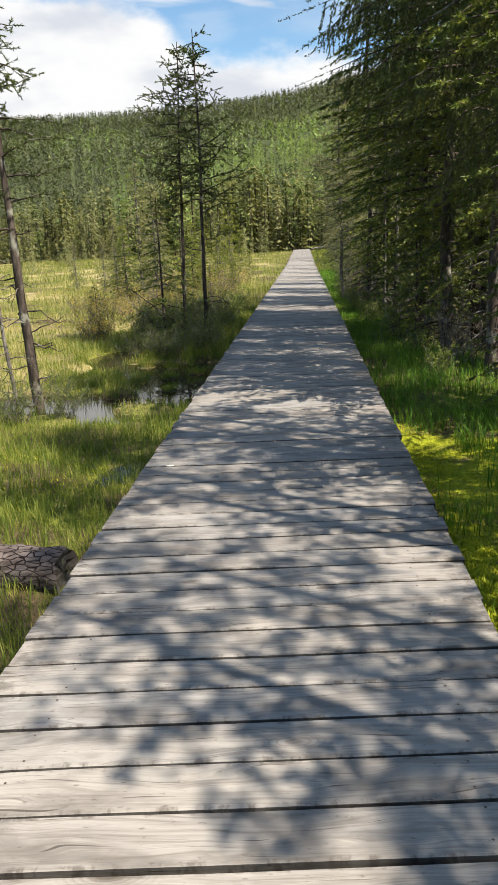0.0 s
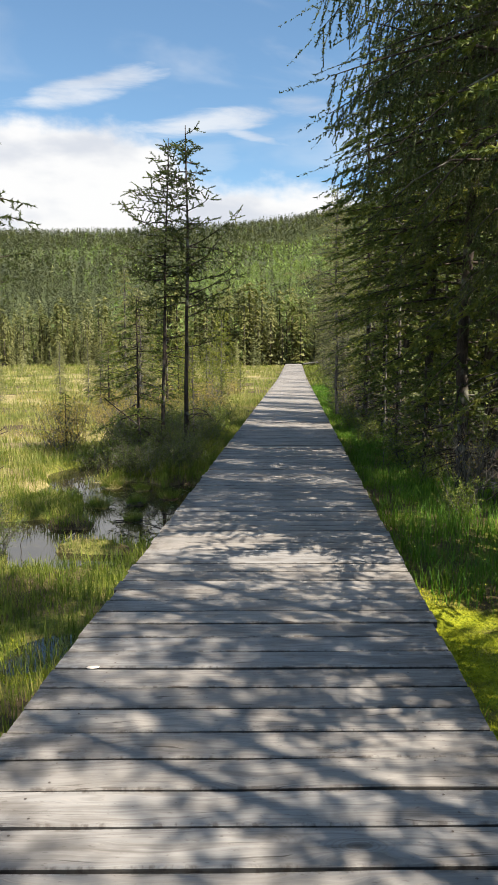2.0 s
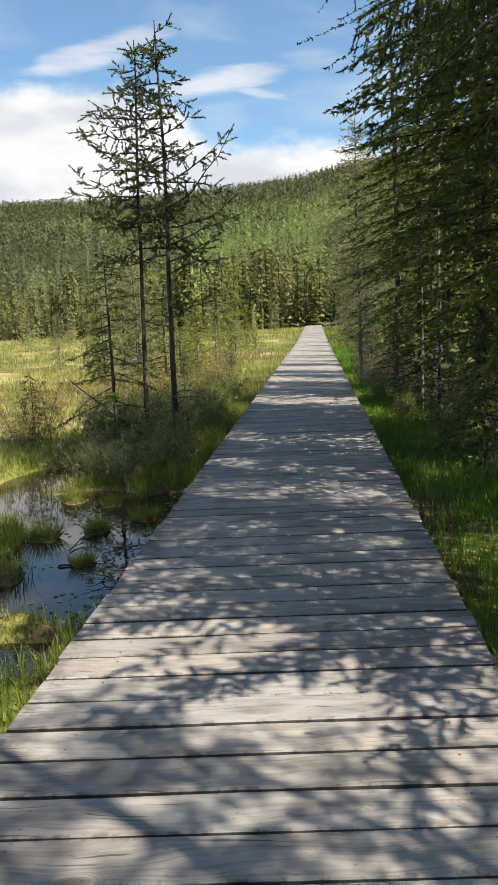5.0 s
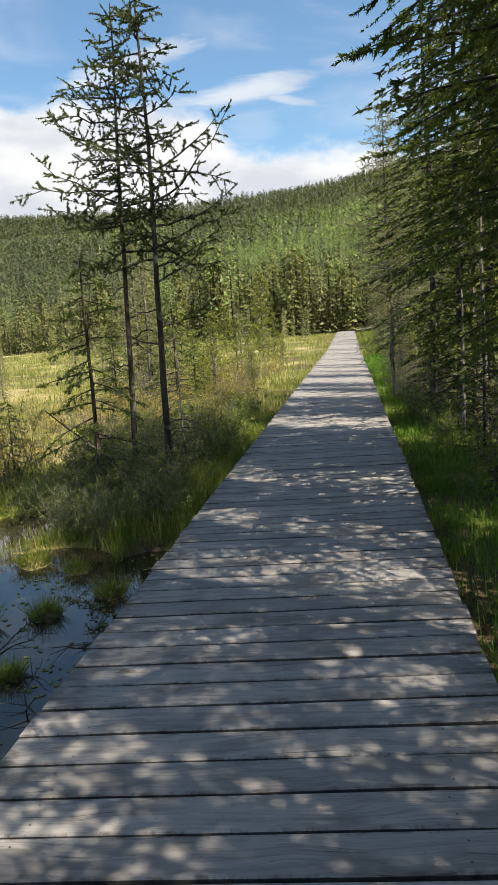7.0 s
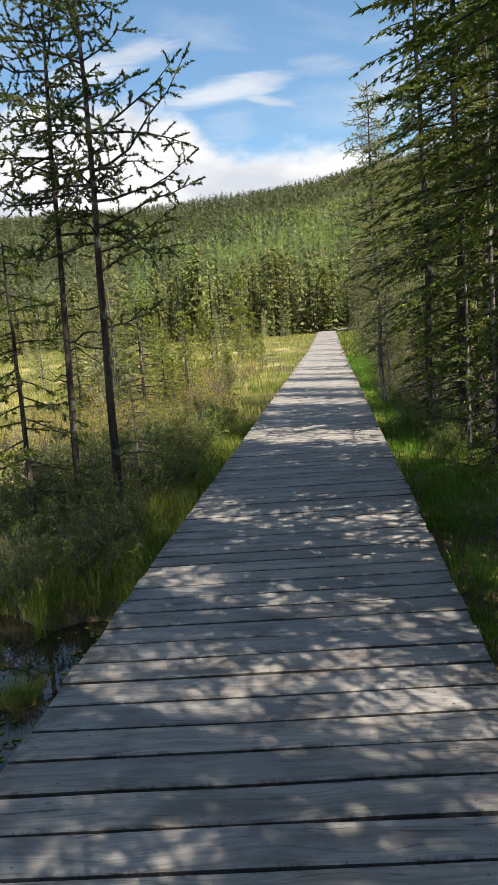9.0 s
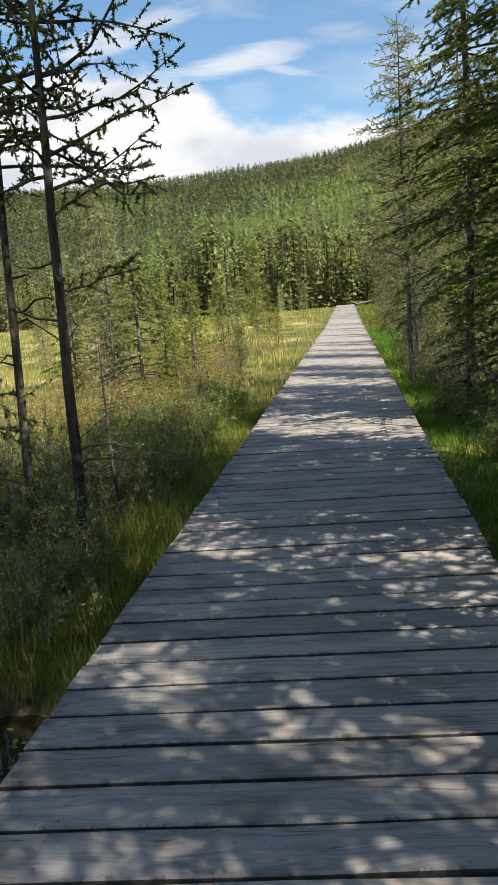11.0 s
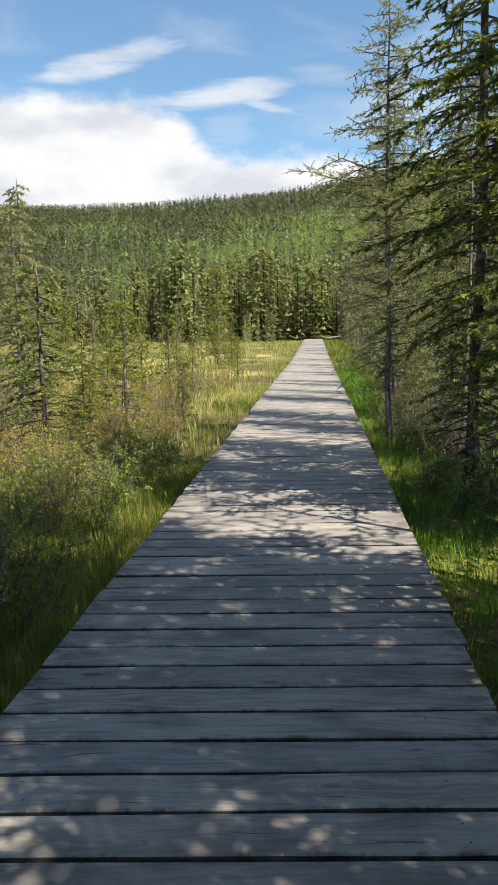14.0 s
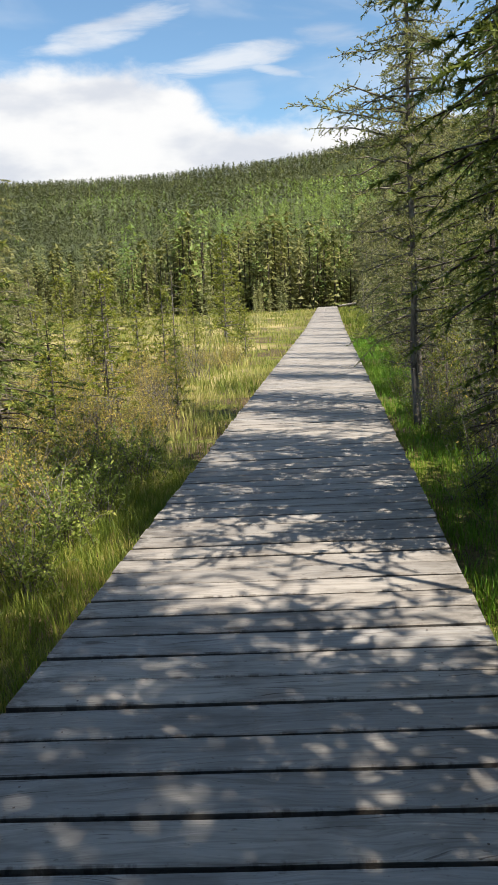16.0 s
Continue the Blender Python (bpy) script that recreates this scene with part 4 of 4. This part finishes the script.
grass("moss", 46, 60000, (0.97, 2.0, 2.2, 7.4), 0.035, 0.006, M_MOSS, lambda x, y: wave(x * 2.4, y * 1.6, 12) > -0.7, "bright yellow-green sphagnum moss cushion", "moss", clump=0.12, lean=0.8)
grass("moss", 47, 16000, (-2.6, -0.97, 2.6, 7.4), 0.035, 0.006, M_MOSS, lambda x, y: wave(x * 2.4, y * 1.6, 13) > 0.1, "bright yellow-green sphagnum moss cushion", "moss", clump=0.12, lean=0.8)


# ---- far woods ----
def far_template(kind, seed, count, bare=0.1):
    """A far tree one metre high: many small hanging sprays on a cone or egg, and a thin trunk."""
    r = np.random.RandomState(seed)
    if count > 30:
        u = r.uniform(size=count) ** (1.25 if kind == "cone" else 1.0)
        shell = r.uniform(0.35, 1.1, count)
        if kind == "cone":
            u = (np.floor(u * 17) + 0.45 * r.uniform(size=count)) / 17.5
        length, width = (0.055, 0.015) if count > 150 else (0.075, 0.024)
    else:
        u = (np.arange(count) + r.uniform(size=count)) / count
        shell = r.uniform(0.4, 1.1, count)
        length, width = 0.20, 0.060
    z = bare + (0.985 - bare) * u
    if kind == "cone":
        rad = ((0.12 if count > 30 else 0.095) * (1 - u) ** 0.8 + 0.006) * shell
    else:
        rad = 0.165 * np.sqrt(np.clip(1 - ((u - 0.42) / 0.62) ** 2, 0.03, 1)) * shell
    az = r.uniform(0, 6.28, count)
    out = np.stack([np.cos(az), np.sin(az), np.zeros(count)], -1)
    side = np.stack([-np.sin(az), np.cos(az), np.zeros(count)], -1) * (width * r.uniform(0.5, 1.2, count))[:, None]
    tip = out * rad[:, None] + np.stack([np.zeros(count), np.zeros(count), z], -1)
    fall = out * (0.85 * length) + np.array([0, 0, -0.40 * length]) + r.normal(size=(count, 3)) * length * 0.35
    top = tip - fall * 0.5
    base = tip + fall * 0.5
    v = np.stack([top, base - side, base + side], 1).reshape(-1, 3)
    w = 0.009
    pole = np.array([(-w, 0, -0.05), (w, 0, -0.05), (0, 0, 0.97), (0, -w, -0.05), (0, w, -0.05), (0, 0, 0.97)])
    return np.concatenate([v, pole])


def woods(name, seed, x, y, height, slim, kind, count, bare, mat, label):
    r = np.random.RandomState(seed)
    temps = np.stack([far_template(kind, seed * 10 + k, count, bare) for k in range(5)])
    pick, turn = r.randint(0, 5, len(x)), r.uniform(0, 6.28, len(x))
    t = temps[pick]
    c, s_ = np.cos(turn)[:, None], np.sin(turn)[:, None]
    hx, hw = height[:, None], (height * slim)[:, None]
    v = np.stack([(t[..., 0] * c - t[..., 1] * s_) * hw + x[:, None], (t[..., 0] * s_ + t[..., 1] * c) * hw + y[:, None], t[..., 2] * hx + ground_z(x, y)[:, None]], -1).reshape(-1, 3)
    ob = new(name, mesh_from(name, v, np.arange(len(v)).reshape(-1, 3), mat))
    tagged(ob, label, "forest", kind="stuff")


def build_woods():
    r = np.random.RandomState(77)
    # the near belt behind the meadow
    n_ = 1650
    az, d = np.radians(r.uniform(-34, 30, n_)), 91 + 60 * r.uniform(size=n_) ** 1.5
    x, y = d * np.sin(az), 6 + d * np.cos(az)
    ok = (np.abs(x) > 2.6) | (y > 97)
    x, y = x[ok], y[ok]
    left = np.clip((-np.degrees(np.arctan2(x, y)) - 8) / 16, 0, 1)
    h = (4.5 + 7.5 * r.uniform(size=len(x)) ** 1.2) * (1 - 0.42 * left)
    sp = r.uniform(size=len(x))
    for kind, lo, hi, mat, nm in (("cone", 0, 0.62, M_BELTSPRUCE, "olive-green spruces at the far edge of the bog"), ("cone", 0.62, 0.92, M_FAROLIVE, "grey-green larches at the far edge of the bog"), ("egg", 0.92, 1.0, M_FARASPEN, "green aspens at the far edge of the bog")):
        s = (sp >= lo) & (sp < hi)
        woods("forest", 3 + int(lo * 10), x[s], y[s], h[s], r.uniform(0.9, 1.45, s.sum()), kind, 260, 0.05, mat, nm)
    pole = np.array([(c * 0.011, q * 0.011, z) for z in (-0.03, 0.75) for c, q in ((1, 0), (0, 1), (-1, 0), (0, -1))])
    pole[4:, :2] *= 0.5
    quads = np.array([(k, (k + 1) % 4, 4 + (k + 1) % 4, 4 + k) for k in range(4)])
    v = (pole[None] * h[:, None, None] + np.stack([x, y, ground_z(x, y)], -1)[:, None]).reshape(-1, 3)
    f = (quads[None] + 8 * np.arange(len(x))[:, None, None]).reshape(-1, 4)
    tagged(new("forest_trunks", mesh_from("forest_trunks", v, f, M_BARK)), "bare dark lower trunks at the far edge of the bog", "forest", kind="stuff")
    # scattered small trees over the meadow
    n_ = 80
    az, d = np.radians(r.uniform(-34, -1.5, n_)), 40 + 55 * r.uniform(size=n_) ** 0.6
    x, y = d * np.sin(az), 6 + d * np.cos(az)
    ok = x < -2.5
    woods("forest", 8, x[ok], y[ok], r.uniform(0.9, 3.8, ok.sum()), r.uniform(0.8, 1.3, ok.sum()), "cone", 300, 0.05, M_FAROLIVE, "small grey-green larches scattered over the meadow")
    # the hillside
    n_ = 32000
    az = np.radians(r.uniform(-42, 38, n_))
    d = 150 + 1230 * r.uniform(size=n_) ** 0.78
    x, y = d * np.sin(az), 8 + d * np.cos(az)
    patch = wave(x * 0.011, y * 0.007, 33) + 0.5 * wave(x * 0.03, y * 0.02, 34)
    deg = np.degrees(az)
    band = 1.25 * np.exp(-((d - 430) / 170) ** 2) * np.clip((deg + 13) / 11, 0.05, 1) + 0.15 * np.exp(-((d - 820) / 130) ** 2) * np.clip((-8 - deg) / 8, 0, 1)
    aspen = patch * 0.36 + band * 0.85 + r.normal(size=n_) * 0.28 > 0.72
    olive = ~aspen & (r.uniform(size=n_) < np.clip(0.36 - d / 700, 0.03, 0.25))
    dark = ~aspen & ~olive
    h = r.uniform(5.0, 10.5, n_) * np.where(d > 800, 1.4, 1.0)
    for s, kind, mat, lab in ((aspen, "egg", M_FARASPEN, "bright green aspens on the hillside"), (olive, "cone", M_FAROLIVE, "olive larches on the hillside"), (dark, "cone", M_FARSPRUCE, "dark spruces on the hillside")):
        for k, (lo, hi, lay, per) in enumerate(((0, 380, 60, 0.1), (380, 2000, 12, 0.06))):
            q = s & (d >= lo) & (d < hi)
            woods("hill_forest", 50 + k + 7 * int(kind == "egg"), x[q], y[q], h[q], r.uniform(0.8, 1.25, q.sum()) * (1.0 if kind == "egg" else 1.15), kind, lay, per, mat, lab)


build_woods()


# ---- log beside the boards ----
def build_logs():
    m, n, b = material("cracked_bark", 0.9, 0.15)
    p = n.mapped(n.add("ShaderNodeTexCoord").outputs["Object"], (13, 34, 34))
    vor = n.add("ShaderNodeTexVoronoi", feature="DISTANCE_TO_EDGE")
    n.put(vor.inputs["Vector"], p)
    vor.inputs["Scale"].default_value = 1.0
    crack = n.smooth(vor.outputs["Distance"], 0.005, 0.07)
    tone = n.noise(p, 0.6, 4.0)
    n.link(n.mix(crack, (0.02, 0.016, 0.014), n.ramp(tone, [(0.3, (0.05, 0.04, 0.038)), (0.7, (0.17, 0.145, 0.135))])), b.inputs["Base Color"])
    bump(n, b, n.math("ADD", crack, tone), 1.0, 0.02)

    def log(ends, radius, bark, label, seed):
        r = np.random.RandomState(seed)
        a, c = np.array(ends[0]), np.array(ends[1])
        k = 26
        pts = a + np.outer(np.linspace(0, 1, k), c - a) + np.cumsum(r.normal(size=(k, 3)), 0) * 0.002
        ob = new("fallen_log")
        t = Tubes()
        t.add(pts, radius * (1 + r.normal(size=k) * 0.025), 20)
        for v in t.v:
            v += r.normal(size=v.shape) * 0.006
        part("bark", t.mesh("bark", bark), ob)
        for q, nm in ((0, "butt"), (-1, "broken_end")):
            ring = t.v[0].reshape(k, 20, 3)[q]
            way = unit((pts[-1] - pts[0]) * (1 if q else -1))
            v = np.concatenate([ring, ring * 0.55 + ring.mean(0) * 0.45 - way * 0.03 + r.normal(size=(20, 3)) * 0.008, [ring.mean(0) - way * 0.02]])
            f = [np.array([(i, (i + 1) % 20, 20 + (i + 1) % 20, 20 + i) for i in range(20)]), np.array([(20 + i, 20 + (i + 1) % 20, 40) for i in range(20)])]
            part(nm, mesh_from(nm, v, f, M_BEAM), ob)
        tagged(ob, label, "log")
    log(((-2.9, 4.42, -0.24), (-1.13, 4.08, -0.23)), 0.13, m, "fallen log with cracked grey-brown bark lying beside the boards", 4)
    log(((1.1, 88.7, 0.55), (2.7, 88.1, 0.75)), 0.09, M_DEAD, "pale fallen log at the end of the boards", 5)
    # bare branches lying in the pool
    r = np.random.RandomState(9)
    for x, y, turn, size in ((-1.45, 10.1, 20, 0.8), (-1.3, 9.7, 130, 0.7), (-1.75, 10.6, 80, 0.6), (-1.2, 10.5, 200, 0.6), (-1.9, 9.1, 250, 0.35)):
        br, t = new("fallen_branch"), Tubes()
        main = limb_points(r, np.array([-0.4, 0, 0.0]), 0.0, 0.9, 0.06, 0.02, 0.06)
        t.add(main, np.linspace(0.011, 0.003, 6), 5)
        for q in (1, 2, 3, 4):
            t.add(limb_points(r, main[q], r.choice([-0.9, 0.9]) + r.normal() * 0.2, r.uniform(0.15, 0.35), r.uniform(0, 0.5), 0.1, 0.06, 4), np.linspace(0.005, 0.002, 4), 4)
        part("twigwork", t.mesh("twigwork", M_BARK), br)
        br.matrix_basis = pose(x, y, WATER_Z + 0.012, 0, 0, turn) @ Matrix.Diagonal((size, size, size, 1))
        tagged(br, "dark bare branch lying in the bog pool", "branch", "fallen branches")
    chip, t = new("peeled_stick"), Tubes()
    t.add(limb_points(r, np.zeros(3), 0.6, 0.13, 0.7, 0.1, 0.01), np.linspace(0.009, 0.007, 6), 6)
    part("stick", t.mesh("stick", M_DEAD), chip)
    chip.matrix_basis = pose(-2.08, 9.15, WATER_Z - 0.03)
    tagged(chip, "short pale peeled stick poking out of the pool", "stick")
    bm = bmesh.new()
    bmesh.ops.create_icosphere(bm, subdivisions=2, radius=1.0)
    for v in bm.verts:
        v.co = Vector((v.co.x * 0.030 * (1 + 0.3 * noise.noise(v.co * 2.0)), v.co.y * 0.013 * (1 + 0.5 * noise.noise(v.co * 2.5)), v.co.z * 0.005))
    me = bpy.data.meshes.new("wood_chip")
    bm.to_mesh(me)
    me.materials.append(plain_material("fresh_wood", (0.50, 0.44, 0.35), (0.72, 0.67, 0.58), 40))
    scrap = new("wood_chip", me)
    scrap.matrix_basis = pose(-0.74, 5.3, 0.005, 0, 0, 12)
    tagged(scrap, "pale flat wood chip lying on the boards", "wood chip")


build_logs()


# ---- in the pool ----
def build_pool_plants():
    r = np.random.RandomState(15)
    for x, y, size in ((-1.73, 10.96, 0.7), (-2.14, 10.76, 0.9), (-1.58, 10.05, 0.6), (-1.4, 11.35, 0.7), (-2.3, 12.1, 0.8), (-1.85, 11.9, 0.6)):
        tuft = new("sedge_tussock")
        a = np.linspace(0, 2 * np.pi, 14, endpoint=False)
        rings = [np.stack([np.cos(a) * q * (1 + 0.15 * r.normal(size=14)), np.sin(a) * q * (1 + 0.15 * r.normal(size=14)), np.full(14, z) + 0.006 * r.normal(size=14)], -1) for q, z in ((0.17, -0.10), (0.15, 0.01), (0.10, 0.045), (0.03, 0.06))]
        v = np.concatenate(rings)
        f = np.array([(k * 14 + i, k * 14 + (i + 1) % 14, k * 14 + 14 + (i + 1) % 14, k * 14 + 14 + i) for k in range(3) for i in range(14)])
        part("mound", mesh_from("mound", v, [f, np.arange(42, 56).reshape(1, -1)], M_GROUND, True), tuft, "wet mossy peat mound")
        n_ = 420
        q, b = 0.15 * np.sqrt(r.uniform(size=n_)), r.uniform(0, 6.28, n_)
        base = np.stack([q * np.cos(b), q * np.sin(b), 0.05 - q * 0.25], -1)
        way = unit(np.stack([np.cos(b) * q * 5, np.sin(b) * q * 5, np.ones(n_)], -1) + r.normal(size=(n_, 3)) * 0.25)
        tagged(part("sedge", pieces_mesh("sedge", blades(r, base, way, r.uniform(0.08, 0.24, n_), np.full(n_, 0.006)), M_GRASS), tuft), kind="stuff")
        tuft.matrix_basis = pose(x, y, WATER_Z, 0, 0, r.uniform(0, 360)) @ Matrix.Diagonal((size, size, size, 1))
        tagged(tuft, "small sedge tussock standing in the bog pool", "tussock", "tussocks in the pool")
    n_ = 900
    x, y = r.uniform(-2.6, -0.98, n_), r.uniform(8.2, 12.4, n_)
    ok = (pond(x, y) > 0.1) & (wave(x * 3.5, y * 3.5, 21) + 0.8 * (x + 1.6) > 0.1)
    base = np.stack([x[ok], y[ok], np.full(ok.sum(), WATER_Z + 0.004)], -1)
    b = r.uniform(0, 6.28, len(base))
    out, side = np.stack([np.cos(b), np.sin(b), 0 * b], -1), np.stack([-np.sin(b), np.cos(b), 0 * b], -1)
    size = r.uniform(0.012, 0.03, len(base))[:, None]
    pad = np.stack([base - out * size, base - side * size * 0.6, base + out * size, base + side * size * 0.6], 1)
    tagged(new("floating_leaves", pieces_mesh("floating_leaves", pad, M_SHADEWILLOW)), "small dark leaves floating on the bog pool", "leaves", kind="stuff")


build_pool_plants()


# ---- boardwalk ----
def board_mesh(seed, length=1.83, depth=0.1795, thick=0.038):
    """A plank, its ends cut along the walkway's edge, its sides darkened for dirt and gap shade."""
    r = np.random.RandomState(seed)
    v = []
    for x in np.linspace(-length / 2, length / 2, 5):
        a, b = -depth / 2 + r.normal() * 0.0022, depth / 2 + r.normal() * 0.0022
        z = r.normal() * 0.0014
        c = 0.004
        v += [(x + y * 0.0752, y, h) for y, h in ((a, -thick), (a, z - c), (a + c, z), (b - c, z), (b, z - c), (b, -thick))]
    v = np.array(v)
    v[:6, 0] += r.normal() * 0.004
    v[-6:, 0] += r.normal() * 0.004
    f = [(6 * i + j, 6 * i + 6 + j, 6 * i + 6 + (j + 1) % 6, 6 * i + (j + 1) % 6) for i in range(4) for j in range(6)]
    me = bpy.data.meshes.new("board")
    me.from_pydata([tuple(p) for p in v], [], f + [tuple(range(6)), tuple(range(29, 23, -1))])
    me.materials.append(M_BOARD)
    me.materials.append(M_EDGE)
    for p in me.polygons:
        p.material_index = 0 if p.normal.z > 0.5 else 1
    return me


def box(x0, x1, y0, y1, z0, z1, mat, name):
    v = np.array([(x, y, z) for z in (z0, z1) for y in (y0, y1) for x in (x0, x1)], float)
    f = np.array([(0, 2, 3, 1), (4, 5, 7, 6), (0, 1, 5, 4), (2, 6, 7, 3), (0, 4, 6, 2), (1, 3, 7, 5)])
    return mesh_from(name, v, f, mat)


def build_boardwalk():
    r = np.random.RandomState(6)
    walkway = tagged(new("boardwalk"), "weathered grey plank boardwalk crossing the bog", "boardwalk")
    kinds = [board_mesh(100 + k) for k in range(10)]
    y0 = float(np.interp(-0.5, (-17, 17), (1.844 - 34 * 0.1945, 1.844)))
    far_v, far_f, nails_v, nails_f, nv = [], [], [], [], 0
    marks, joints = (-17, 17, 36, 54, 87, 487), (1.844 - 34 * 0.1945, 1.844, 5.546, 9.07, 15.634, 15.634 + 400 * 0.199)
    for k in range(460):
        y = float(np.interp(k - 0.5, marks, joints))
        if y > DECK_END:
            break
        me = kinds[r.randint(10)]
        tilt = 0.83 if y > 50 else 0.0
        m = pose(r.normal() * 0.003, y + r.normal() * 0.0018, float(deck_z(y)) + r.normal() * 0.0016, tilt, r.normal() * 0.05, 4.3 + r.normal() * 0.06)
        if k % 2:
            m = m @ pose(0, 0, 0, 0, 0, 180)
        if k < 300:
            ob = part("board", me, walkway)
            ob.matrix_basis = m
        else:
            co = np.array([m @ v.co for v in me.vertices])
            far_f.append([[len(far_v) * 30 + i for i in p.vertices] for p in me.polygons])
            far_v.append(co)
        if y < 30:
            for nx in (-0.66, 0.66):
                for ny in (-0.05, 0.05):
                    px, py = nx + r.normal() * 0.012, ny + r.normal() * 0.01
                    ang = np.arange(6) * 1.047
                    ring = [m @ Vector((px + 0.0045 * math.cos(q), py + 0.0045 * math.sin(q), 0.0022)) for q in ang]
                    nails_v += [tuple(q) for q in ring]
                    nails_f.append(tuple(range(nv, nv + 6)))
                    nv += 6
    me = bpy.data.meshes.new("far_decking")
    me.from_pydata([tuple(p) for p in np.concatenate(far_v)], [], [tuple(q) for g in far_f for q in g])
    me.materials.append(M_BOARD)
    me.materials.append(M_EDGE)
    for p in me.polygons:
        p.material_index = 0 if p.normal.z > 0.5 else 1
    tagged(part("far_decking", me, walkway), kind="stuff")
    me = bpy.data.meshes.new("nails")
    me.from_pydata(nails_v, [], nails_f)
    me.materials.append(M_NAIL)
    tagged(part("nails", me, walkway), kind="stuff")
    for x in (-0.74, 0.0, 0.74):
        part("stringer", box(x - 0.045, x + 0.045, y0 - 0.1, 50, -0.18, -0.042, M_BEAM, "stringer"), walkway)
        rising = box(x - 0.045, x + 0.045, 50, DECK_END, -0.18, -0.042, M_BEAM, "stringer")
        for v in rising.vertices:
            v.co.z += float(deck_z(v.co.y))
        part("stringer", rising, walkway)
    for y in np.arange(-1, 88, 2.4):
        z = float(deck_z(y))
        part("sill", box(-0.88, 0.88, y - 0.07, y + 0.07, z - 0.36, z - 0.182, M_BEAM, "sill"), walkway)


build_boardwalk()
